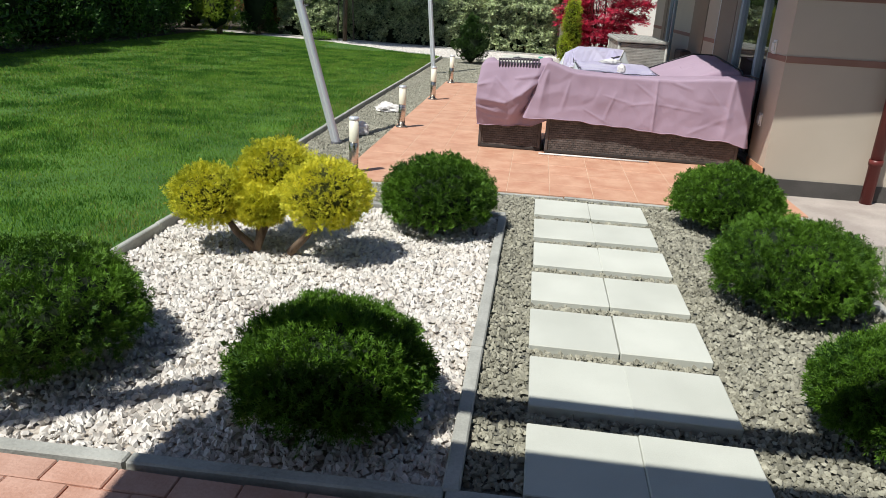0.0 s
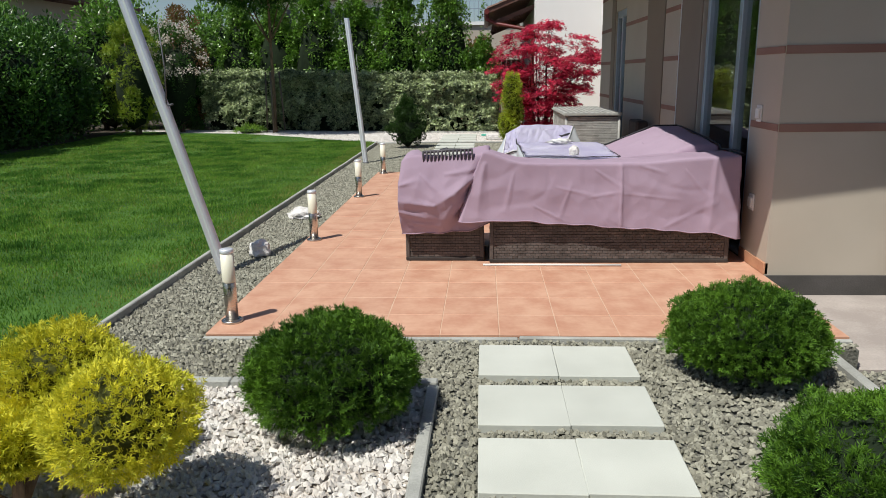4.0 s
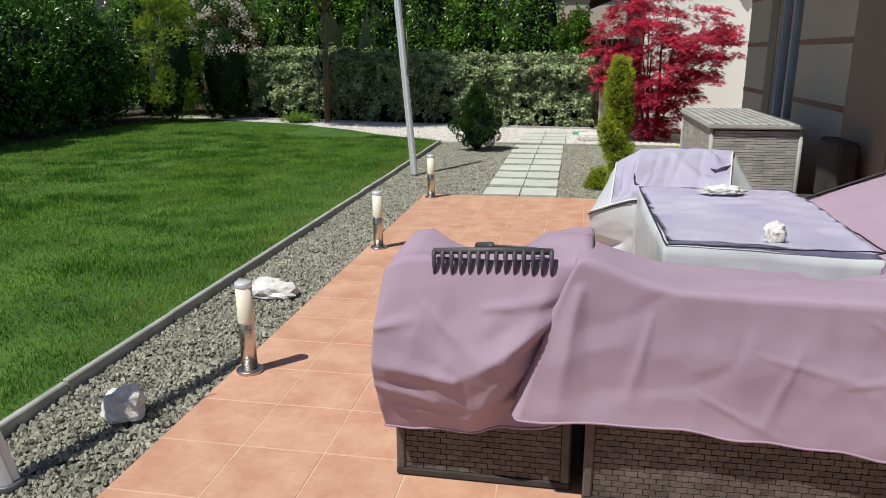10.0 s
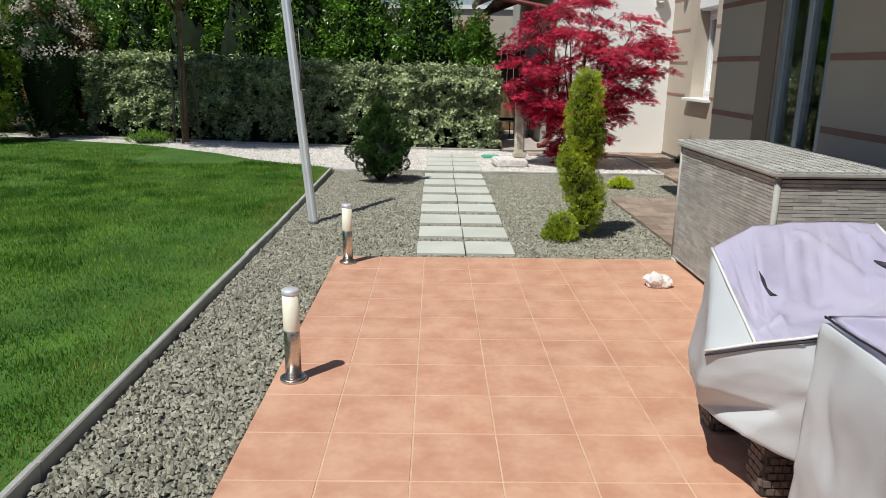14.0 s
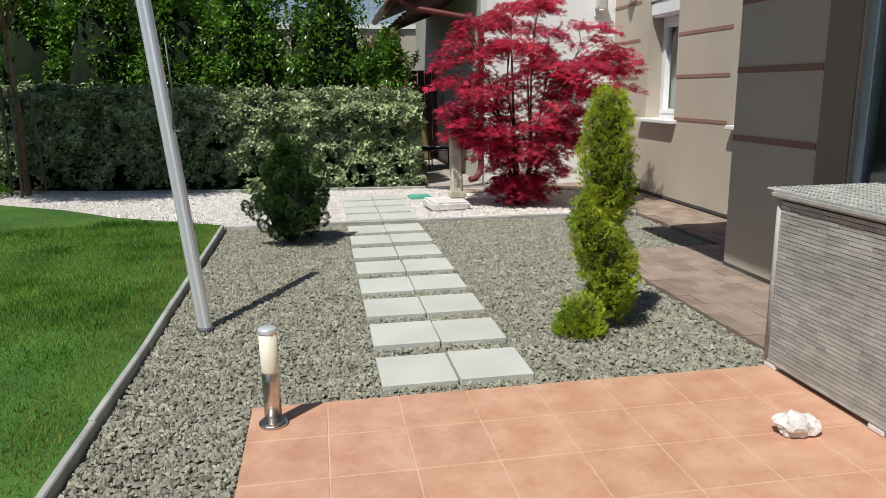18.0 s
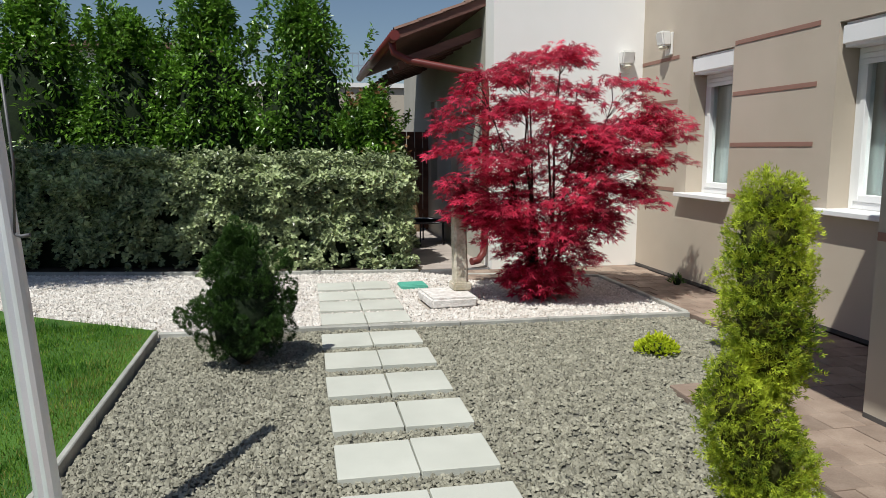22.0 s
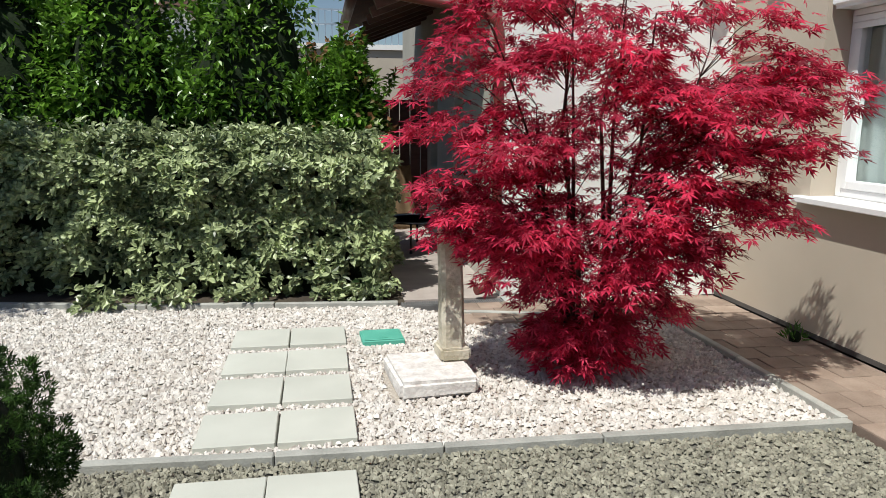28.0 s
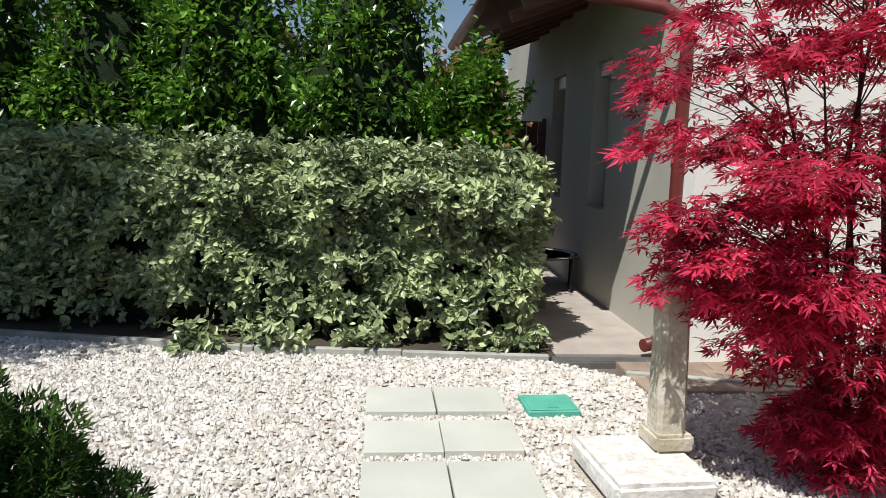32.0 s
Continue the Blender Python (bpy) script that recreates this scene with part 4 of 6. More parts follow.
lp, ld = np.concatenate(lp), np.concatenate(ld)
ok = lp[:, 2] > 0.02
leaves("foliage", lp[ok], ld[ok], 0.074, 0.068, "maple", mp, shape="palm", rng=rng, up=np.array((0, 0, 1.0)))


def hedge_front(x):
    """The foot line of the hedge, which bends away from the house."""
    return 19.56 + 0.085 * max(0.0, -0.42 - x) + 0.115 * max(0.0, -2.5 - x)


def rosettes(name, c, axis, parent, material, size, width, per, rng, label=""):
    """Twig tips: rings of oval leaves that face outwards along the axis."""
    c, axis = np.repeat(c, per, 0), np.repeat(axis, per, 0)
    r = rng.normal(size=c.shape)
    r = unit(r - axis * np.sum(r * axis, 1, keepdims=True))
    d = r * 0.85 + axis * rng.uniform(-0.1, 0.7, (len(c), 1))
    p = c + axis * rng.uniform(-0.045, 0.02, (len(c), 1)) + r * 0.006
    p[:, 2] = np.maximum(p[:, 2], 0.015)
    return leaves(name, p, d, size, width, material, parent, label, shape="oval", rng=rng, up=axis)


hedge = thing("hedge", "clipped silvery green hedge with pale leathery leaves", "hedge")
rng = np.random.default_rng(61)
HX0, HX1 = -8.5, -0.46
n = 11800
side = rng.choice(3, n, p=(0.64, 0.28, 0.08))
X = np.where(side == 2, HX1, rng.uniform(HX0, HX1, n))
depth = np.where(side == 0, 0.0, rng.uniform(0.0, 1.05, n))
H = 1.38 + 0.03 * np.clip(-2.5 - X, 0, 5)
Z = np.where(side == 1, H, H * rng.uniform(0.0, 1.0, n) ** 0.85)
lum = np.array([noise.noise(Vector((x * 2.1, d * 2.0, z * 2.3))) + 0.55 * noise.noise(Vector((x * 5.5, d * 5 + 9, z * 5.5))) for x, d, z in zip(X, depth, Z)])
cz = np.clip(Z / H, 0, 1)
inset = 0.20 * np.maximum(0, cz - 0.80) ** 1.2 * 3 + 0.30 * np.maximum(0, 0.30 - cz) - 0.20 * lum + np.abs(rng.normal(size=n)) * 0.06
Y = np.array([hedge_front(x) for x in X]) + depth + np.where(side == 0, 0.10 + inset, 0.10)
X = X - np.where(side == 2, inset, 0.0)
Z = Z + np.where(side == 1, 0.13 * lum - np.abs(rng.normal(size=n)) * 0.05, 0.0)
gap = np.array([noise.noise(Vector((x * 3.3, z * 3.6, d * 3.3 + 4))) for x, d, z in zip(X, depth, Z)])
ok = (gap > -0.24 - 0.34 * cz) & ((side == 1) | (rng.uniform(0, 1, n) < 0.30 + 1.4 * cz))
N = np.zeros((n, 3))
N[side == 0, 1], N[side == 1, 2], N[side == 2, 0] = -1, 1, 1
hc = np.stack([X, Y, Z], 1)[ok]
ax_ = unit(N * 0.6 + np.array((0, -0.15, 0.65)) + rng.normal(size=(n, 3)) * 0.35)[ok]
rosettes("foliage", hc, ax_, hedge, "elaeagnus", 0.070, 0.044, 8, rng)
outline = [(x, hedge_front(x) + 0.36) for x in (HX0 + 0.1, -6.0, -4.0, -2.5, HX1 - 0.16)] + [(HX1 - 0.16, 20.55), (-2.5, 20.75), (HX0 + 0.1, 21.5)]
# near-black block that shows in the gaps as the hedge's inner shade
part("core", prism(outline, 0.0, 1.16), "core_shade_green", hedge)
n = 420
sx = rng.uniform(HX0, HX1, n)
tp = np.stack([sx, np.array([hedge_front(x) for x in sx]) + rng.uniform(0.1, 0.8, n), 1.40 + 0.03 * np.clip(-2.5 - sx, 0, 5) + rng.uniform(-0.02, 0.10, n)], 1)
tagged(rosettes("shoot_foliage", tp, unit(np.array((0, 0, 1.0)) + rng.normal(size=(n, 3)) * 0.3), hedge, "elaeagnus", 0.07, 0.036, 5, rng), kind="stuff")
n = 150
cx = rng.choice(np.array((-2.35, -1.75, -0.95, -0.62, -2.9)), n)
tp = np.stack([cx + rng.normal(size=n) * 0.10, 19.62 + rng.normal(size=n) * 0.06, np.abs(rng.normal(size=n)) * 0.09 + 0.03], 1)
tagged(rosettes("shoot_foliage", tp, unit(np.array((0, -0.5, 0.6)) + rng.normal(size=(n, 3)) * 0.4), hedge, "elaeagnus", 0.075, 0.046, 6, rng), kind="stuff")


def shrub(name, label, at, size, n, material, leaf, width, seed, shape="oval", clumps=26, category="shrub", trunk=True, low=0.05, top_bias=1.0, core="core_shade_green", extra=None, spire=1.0, shoots=0, heart=0.52, cone=0.0, hang=0.35):
    """A free-growing shrub or small tree: stems and many leafy clumps with gaps."""
    t = thing(name, label, category, at=at)
    rng = np.random.default_rng(seed)
    if trunk:
        for k in range(3):
            a = 2.1 * k + rng.uniform(0, 1)
            part("trunk" if k == 0 else "stem", tube([(0.05 * math.cos(a), 0.05 * math.sin(a), -0.02), (0.12 * math.cos(a), 0.12 * math.sin(a), size[2] * 0.4), (0.25 * size[0] * math.cos(a), 0.25 * size[1] * math.sin(a), size[2] * 0.85)], [0.04, 0.03, 0.008], 7), "bark", t)
    P_, D_ = [], []
    for k in range(clumps):
        z = low + (1 - low) * rng.uniform(0, 1) ** (1 / top_bias)
        env = math.sqrt(max(0.0, 1 - (2 * z - 0.85) ** 2 / 1.5)) * 0.95 * (1 - cone * z ** 1.6)
        a, rr = rng.uniform(0, 2 * math.pi), math.sqrt(rng.uniform(0.15, 1)) * env
        c = np.array((rr * math.cos(a) * size[0] * 0.8, rr * math.sin(a) * size[1] * 0.8, z * size[2] * 0.92))
        m = n // clumps
        q = unit(rng.normal(size=(m, 3)))
        s = rng.uniform(0.20, 0.34) * min(size[0], size[1]) * np.array((1 / spire ** 0.5, 1 / spire ** 0.5, 0.9 * rng.uniform(0.8, 1.5) * spire))
        P_.append(c + q * s * rng.uniform(0.55, 1.08, (m, 1)))
        D_.append(q * 0.7 + np.array((0, 0, hang)) + rng.normal(size=q.shape) * 0.45)
    for k in range(shoots):
        a, rr = rng.uniform(0, 2 * math.pi), math.sqrt(rng.uniform(0.05, 1)) * 0.8
        m = 46
        f = rng.uniform(0, 1, (m, 1))
        foot = np.array((rr * math.cos(a) * size[0], rr * math.sin(a) * size[1], size[2] * (0.93 - 0.35 * rr * rr)))
        P_.append(foot + f * np.array((rng.normal() * 0.06, rng.normal() * 0.06, rng.uniform(0.25, 0.5))) + rng.normal(size=(m, 3)) * 0.02)
        D_.append(np.array((0, 0, hang + 0.1)) + rng.normal(size=(m, 3)) * 0.75)
    P_, D_ = np.concatenate(P_), np.concatenate(D_)
    ok = P_[:, 2] > 0.03
    leaves("foliage", P_[ok], D_[ok], leaf, width, material, t, shape=shape, rng=rng, up=np.array((0, 0, 1.0)) if hang < 0 else None)
    # near-black heart that imitates shade between the clumps
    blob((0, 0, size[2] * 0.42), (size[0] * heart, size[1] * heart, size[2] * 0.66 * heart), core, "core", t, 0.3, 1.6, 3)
    if extra:
        m = extra[1]
        q = unit(rng.normal(size=(m, 3)))
        q[:, 2] = np.abs(q[:, 2]) * 0.9 - 0.1
        cc = rng.integers(0, 40, m)
        cq = unit(rng.normal(size=(40, 3)))
        cq[:, 2] = np.abs(cq[:, 2])
        base = np.array((0, 0, size[2] * 0.5)) + cq[cc] * np.array((size[0] * 0.95, size[1] * 0.95, size[2] * 0.5))
        leaves(extra[3], base + rng.normal(size=(m, 3)) * 0.06, q, extra[2], extra[2] * 0.8, extra[0], t, shape="diamond", rng=rng)
    return t


# tall laurels behind the hedge
for k, (x, y, sx_, h) in enumerate(((-0.80, 21.4, 0.60, 2.35), (-1.75, 21.6, 1.35, 3.8), (-3.10, 21.75, 1.2, 3.9), (-4.25, 21.9, 1.15, 3.6), (-5.45, 22.0, 1.25, 3.9), (-6.6, 22.2, 1.25, 3.7), (-7.7, 22.4, 1.25, 3.7))):
    shrub("laurel_tree", "tall glossy green laurel behind the hedge" if k else "low laurel with reddish new leaves at the hedge's end", (x, y, 0), (sx_, 0.75, h), 13500 if k < 5 else 10000, "laurel", 0.092, 0.050, 70 + k, shape="diamond", clumps=110, category="tree", low=0.15, spire=1.3, shoots=14 if k else 8, extra=("photinia", 260, 0.07, "new_leaves") if k == 0 else None, cone=0.50 if k else 0.2, hang=-0.02, heart=0.50)
# shrub border along the lawn
for k, (x, y, s_, h, m_, lab) in enumerate(((-10.9, 7.0, 1.55, 2.9, "shrub_dark", "tall dark evergreen shrub beside the lawn"), (-10.9, 9.4, 1.55, 3.0, "shrub_dark", "tall dark evergreen shrub beside the lawn"), (-11.0, 11.8, 1.55, 2.9, "shrub_gloss", "broad glossy laurel shrub beside the lawn"), (-11.1, 14.2, 1.55, 2.95, "shrub_dark", "tall dark evergreen shrub beside the lawn"), (-11.3, 16.6, 1.55, 2.8, "shrub_gloss", "broad glossy laurel shrub beside the lawn"), (-11.4, 18.6, 1.3, 2.8, "shrub_gloss", "broad glossy laurel shrub beside the lawn"))):
    # larger near-black hearts imitate the shrubs' shaded side
    shrub("border_shrub", lab, (x, y, 0), (s_, s_, h), 15000, m_, 0.110, 0.058, 90 + k, shape="diamond", clumps=95, low=0.02, heart=0.60, top_bias=1.25)
shrub("golden_cypress", "feathery yellow-green cypress in the shrub border", (-9.7, 19.6, 0), (0.85, 0.8, 3.0), 5200, "shrub_lime", 0.11, 0.07, 99, shape="sprig", clumps=40, low=0.0)
shrub("photinia_bush", "photinia in white blossom with red young leaves", (-9.0, 20.7, 0), (0.85, 0.75, 2.9), 5200, "shrub_dark", 0.085, 0.036, 101, clumps=40, low=0.0, extra=("blossom", 1500, 0.055, "blossom"))
shrub("photinia_bush", "photinia with red young leaves behind the blossom", (-9.3, 21.9, 0), (0.95, 0.8, 3.5), 5000, "photinia", 0.085, 0.036, 102, clumps=36, low=0.1)

# young staked tree
st = thing("staked_tree", "young tree with dark crown tied to three stakes", "tree", at=(-6.25, 20.2, 0))
part("trunk", tube([(0, 0, -0.01), (0.03, -0.03, 1.3), (0.12, -0.35, 2.3), (0.35, -1.0, 3.6)], [0.05, 0.045, 0.035, 0.02], 8), "bark", st)
for dx, dy in ((-0.24, 0.05), (0.22, 0.12), (0.02, -0.26)):
    part("stake", tube([(dx, dy, -0.01), (dx * 0.75, dy * 0.75, 1.55)], 0.022, 7), "stake", st)
part("tie", tube([(-0.19, 0.05, 1.4), (0.0, -0.21, 1.42), (0.18, 0.1, 1.4)], 0.008, 5), "plastic_dark", st)
rng = np.random.default_rng(110)
q = unit(rng.normal(size=(17000, 3)))
# crown set off the trunk so that its shadow lands on the hedge
CROWN = (0.05, -1.35, 3.95)
# unseen solid core, added to make the crown's shadow dense
blob(CROWN, (1.45, 0.90, 0.66), "core_shade_green", "crown_shade_core", st, 0.3, 2.0, 3)
pc = np.array(CROWN) + q * np.array((1.85, 1.25, 0.95)) * rng.uniform(0.5, 1, (len(q), 1)) * lumps(q, 0.3, 2.4, 4)[:, None]
leaves("crown", pc, q * 0.6 + rng.normal(size=q.shape) * 0.6, 0.09, 0.050, "shrub_dark", st, shape="diamond", rng=rng)
for k in range(5):
    a = 1.26 * k
    part("limb", tube([(0.10, -0.32, 2.25), (0.2 + 0.6 * math.cos(a), -0.8 + 0.5 * math.sin(a), 3.2), (0.3 + 1.1 * math.cos(a), -1.3 + 0.75 * math.sin(a), 3.95)], [0.025, 0.018, 0.008], 6), "bark", st)

# small yellow plants and tufts
def tuft(name, label, at, r, h, n, material, seed, length, width, shape="oval", category="plant"):
    t = thing(name, label, category, at=at)
    rng = np.random.default_rng(seed)
    a, rr = rng.uniform(0, 6.283, n), np.sqrt(rng.uniform(0, 1, n))
    z = h * (1 - rr ** 2) * rng.uniform(0.4, 1, n)
    p = np.stack([r * rr * np.cos(a), r * rr * np.sin(a), z], 1)
    d = np.stack([np.cos(a) * rr, np.sin(a) * rr, np.full(n, 0.8)], 1) + rng.normal(size=(n, 3)) * 0.4
    leaves("foliage", p, d, length, width, material, t, shape=shape, rng=rng)
    # dark mound that imitates shade under the leaves
    blob((0, 0, h * 0.2), (r * 0.7, r * 0.7, h * 0.4), "core_shade_yellow" if material == "shrub_lime" else "core_shade_green", "core", t, 0.2, 3, 2, 0.0)
    return t


tuft("yellow_plant", "small bright yellow-green plant on grey gravel", (0.77, 15.55, 0), 0.15, 0.12, 520, "lime_bright", 120, 0.045, 0.022)
tuft("yellow_plant", "yellow-green creeping growth at the spiral bush's foot", (-0.47, 12.75, 0), 0.15, 0.17, 900, "spiral", 121, 0.042, 0.036, "sprig")
tuft("weed_tuft", "small weed growing at the wall foot", (2.28, 17.95, 0), 0.06, 0.13, 40, "shrub_dark", 122, 0.08, 0.016, "diamond")
og = thing("ornamental_grass", "clump of fine arching green ornamental grass", "grass", at=(1.56, 3.58, -0.155))
rng = np.random.default_rng(130)
n = 6000
a = rng.uniform(0, 6.283, n)
p = np.stack([rng.normal(size=n) * 0.13, rng.normal(size=n) * 0.19, np.zeros(n) + 0.01], 1)
leaves("blades", p, np.stack([np.cos(a) * 0.55, np.sin(a) * 0.55, np.full(n, 1.0)], 1), 0.29, 0.006, "grass_blue", og, shape="diamond", rng=rng)
tuft("grass_tuft", "tuft of weeds at the stakes on white gravel", (-6.9, 20.1, 0), 0.4, 0.16, 500, "blade", 123, 0.14, 0.014, "diamond", "grass")

# ---- neighbours and distance ----
nb = thing("neighbour_house", "far beige neighbouring house with a railed roof terrace", "house", at=(0, 36, 0))
part("wall", box(-4.0, 5.0, 0, 6, 0, 3.6), "beige", nb)
part("parapet", box(-4.1, 5.1, -0.1, 6, 3.6, 3.75), "plaster_white", nb)
for k in range(40):
    part("rail_post", box(-4 + 0.2 * k, -3.97 + 0.2 * k, -0.02, 0.01, 3.75, 4.75), "alu_blue", nb)
for z in (4.3, 4.72):
    part("rail", box(-4, 4, -0.03, 0.02, z, z + 0.05), "alu_blue", nb)
nb2 = thing("neighbour_house", "far beige house with brown eaves beyond the shrubs", "house", at=(-21, 26, 0))
part("wall", box(-6, 4.5, 0, 7, 0, 4.2), "beige", nb2)
part("roof", prism([(-7, -0.8), (5.3, -0.8), (5.3, 7.5), (-7, 7.5)], 4.2, 4.4), "fascia", nb2)
part("roof_ridge", prism([(-6, 1.5), (4.5, 1.5), (4.5, 5.5), (-6, 5.5)], 4.4, 5.4), "roof_tile", nb2)
for x in (-4, -1, 2):
    wv = part("window", box(x, x + 1.2, -0.05, 0.1, 2.1, 3.4), "pvc", nb2)
    part("pane", box(x + 0.1, x + 1.1, -0.06, 0.0, 2.2, 3.3), "alu_dark", wv)
nb3 = thing("neighbour_house", "far white house behind the laurels", "house", at=(-9, 40, 0))
part("wall", box(-3, 3.5, 0, 7, 0, 5.2), "plaster_white", nb3)
part("roof", prism([(-3.6, -0.6), (4.1, -0.6), (4.1, 7.5), (-3.6, 7.5)], 5.2, 5.4), "roof_tile", nb3)
for x in (-2.4, -0.2, 1.9):
    wv = part("window", box(x, x + 1.1, -0.05, 0.1, 3.6, 4.9), "pvc", nb3)
    part("pane", box(x + 0.08, x + 1.02, -0.06, 0.0, 3.7, 4.8), "alu_dark", wv)
for k, (x, y, s_, h) in enumerate(((-6.5, 27, 1.6, 3.4), (-9.5, 26, 1.7, 4.0), (-12.5, 25, 1.9, 4.3), (-15.5, 22, 2.0, 4.2), (-3.5, 27, 1.4, 2.9), (-9.6, 23.4, 1.5, 3.3), (-11.6, 21.6, 1.5, 3.4), (-7.4, 24.2, 1.5, 3.2), (-13.6, 19.5, 1.6, 3.4))):
    shrub("garden_tree", "leafy green tree in the neighbouring garden", (x, y, 0), (s_, s_, h), 5000, "laurel", 0.14, 0.07, 150 + k, shape="diamond", clumps=50, category="tree", low=0.12, heart=0.56)

# ---- side path: screen, sack, trampoline frame, tap ----
sc = thing("screen_fence", "dark brown slatted screen across the side path", "fence", at=(0, 23.9, 0))
for k in range(10):
    part("board", box(-0.95 + 0.15 * k, -0.81 + 0.15 * k, 0, 0.03, 0.03, 1.82, 0.004), "fascia", sc)
part("rail", box(-0.95, 0.54, 0.03, 0.07, 0.3, 0.38), "fascia", sc)
part("rail", box(-0.95, 0.54, 0.03, 0.07, 1.45, 1.53), "fascia", sc)
part("post", box(0.46, 0.54, 0.03, 0.11, 0, 1.86), "fascia", sc)
tr = thing("trampoline_frame", "small black metal trampoline frame with grey edge", "trampoline", at=(0.06, 22.05, 0))
bm = bmesh.new()
ring = [(0.40 * math.cos(2 * math.pi * k / 24), 0.40 * math.sin(2 * math.pi * k / 24), 0.36) for k in range(25)]
part("rim", tube(ring, 0.016, 7, cap=False), "dark_metal", tr)
part("mat", lathe([(0.34, 0.352), (0.34, 0.36)], 24), "piping", tr)
part("edge_cover", lathe([(0.34, 0.362), (0.40, 0.372), (0.43, 0.362)], 24), "cover_grey", tr)
for k in range(6):
    a = math.pi * k / 3 + 0.3
    leg = part("leg", tube([(0.40 * math.cos(a), 0.40 * math.sin(a), 0.36), (0.40 * math.cos(a), 0.40 * math.sin(a), 0.0)], 0.012, 7), "dark_metal", tr)
    part("rubber_foot", lathe([(0.018, 0), (0.018, 0.03)], 8, at=(0.40 * math.cos(a), 0.40 * math.sin(a), 0)), "piping", leg)
sk = thing("garden_sack", "folded tan canvas leaning on the screen", "sack", at=(0.05, 23.62, 0))
bm = bmesh.new()
for i in range(9):
    for j in range(13):
        u_, v_ = i / 8, j / 12
        bm.verts.new(((u_ - 0.5) * (0.5 - 0.16 * v_), 0.18 * v_ + 0.05 * math.sin(u_ * 9 + v_ * 2) - 0.05, 0.92 * v_ + 0.03 * math.sin(u_ * 6)))
bm.verts.ensure_lookup_table()
for i in range(8):
    for j in range(12):
        bm.faces.new([bm.verts[k] for k in (i * 13 + j, (i + 1) * 13 + j, (i + 1) * 13 + j + 1, i * 13 + j + 1)]).smooth = True
bmesh.ops.solidify(bm, geom=bm.faces[:], thickness=0.02)
M["canvas"] = mat("canvas", (0.30, 0.20, 0.11), (0.42, 0.30, 0.18), 5, 0.9, 0.3, 120)
part("cloth", bm, "canvas", sk)
tp_ = thing("garden_tap", "small metal tap with drip bowl on the wall", "tap", at=(0.50, 20.1, 0))
part("pipe", tube([(0.05, 0, 0.42), (-0.05, 0, 0.42), (-0.07, 0, 0.38)], 0.012, 8), "steel", tp_)
part("handle", tube([(-0.02, -0.04, 0.47), (-0.02, 0.04, 0.47)], 0.008, 6), "dark_metal", tp_)
fl = thing("flood_light", "small white spot lamp on a dark bracket", "lamp", at=(-0.34, 21.2, 1.16))
part("head", box(-0.07, 0.07, -0.04, 0.04, -0.05, 0.05, 0.012), "lamp_white", fl)
part("pole", tube([(0, 0.05, -1.16), (0, 0.05, 0.02)], 0.014, 7), "dark_metal", fl)
dr = thing("drain_channel", "grey slotted drain grate across the path", "drain")
part("channel", box(-0.40, 0.50, 19.33, 19.45, -0.05, -0.004), "grate", dr)
for k in range(44):
    part("bar", box(-0.395 + 0.02 * k, -0.383 + 0.02 * k, 19.335, 19.445, -0.004, 0.006), "grate", dr)

# ---- furniture on the terrace ----
def boxes(name, centers, half, material, parent, label=""):
    """Many small blocks in one mesh; centers and half sizes are (n, 3)."""
    c, h = np.asarray(centers, float), np.broadcast_to(np.asarray(half, float), np.asarray(centers).shape)
    t = np.array([(-1, -1, -1), (1, -1, -1), (1, 1, -1), (-1, 1, -1), (-1, -1, 1), (1, -1, 1), (1, 1, 1), (-1, 1, 1)])
    f = np.array([(0, 3, 2, 1), (4, 5, 6, 7), (0, 1, 5, 4), (1, 2, 6, 5), (2, 3, 7, 6), (3, 0, 4, 7)])
    v = (c[:, None, :] + t[None] * h[:, None, :]).reshape(-1, 3)
    faces = (f[None] + (np.arange(len(c)) * 8)[:, None, None]).reshape(-1, 4)
    return mesh_object(name, v, faces, material, parent, label)


def weave(parent, axis, fixed, a0, a1, z0, z1, material, wide=0.040, high=0.021, depth=0.004, out=-1):
    """Flat strands woven over one upright face: axis 'x' runs along x at y = fixed, axis 'y' along y at x = fixed."""
    na, nz = max(1, int((a1 - a0) / wide)), max(1, int((z1 - z0) / high))
    C, Hh = [], []
    for j in range(nz):
        for i in range(na + 1):
            a = a0 + (i + (0.5 if j % 2 else 0.0)) * (a1 - a0) / na
            lo, hi = max(a0, a - (a1 - a0) / na * (0.475 if wide < 0.08 else 0.5)), min(a1, a + (a1 - a0) / na * (0.465 if wide < 0.08 else 0.488))
            if hi - lo < 0.005:
                continue
            dz = z0 + (j + 0.5) * (z1 - z0) / nz
            o = fixed + out * depth * (1.0 if (i + j) % 2 else 0.55)
            C.append(((lo + hi) / 2, o, dz) if axis == "x" else (o, (lo + hi) / 2, dz))
            Hh.append(((hi - lo) / 2, depth, high * 0.44) if axis == "x" else (depth, (hi - lo) / 2, high * 0.44))
    ob = boxes("weave", np.array(C), np.array(Hh), material, parent)
    return tagged(ob, kind="stuff")


def crumpled(u, v, seed):
    """Flat facets with crisp edges, as of stiff coated cloth."""
    w = Vector((u * 3.1 + 0.25 * noise.noise(Vector((u * 4, v * 4, seed))), v * 3.6, seed))
    w2 = Vector((u * 8.5 + v * 2, v * 7.5 - u * 2, seed + 7))
    return (noise.voronoi(w)[0][0] - 0.5) + 0.5 * (noise.voronoi(w2)[0][0] - 0.5)


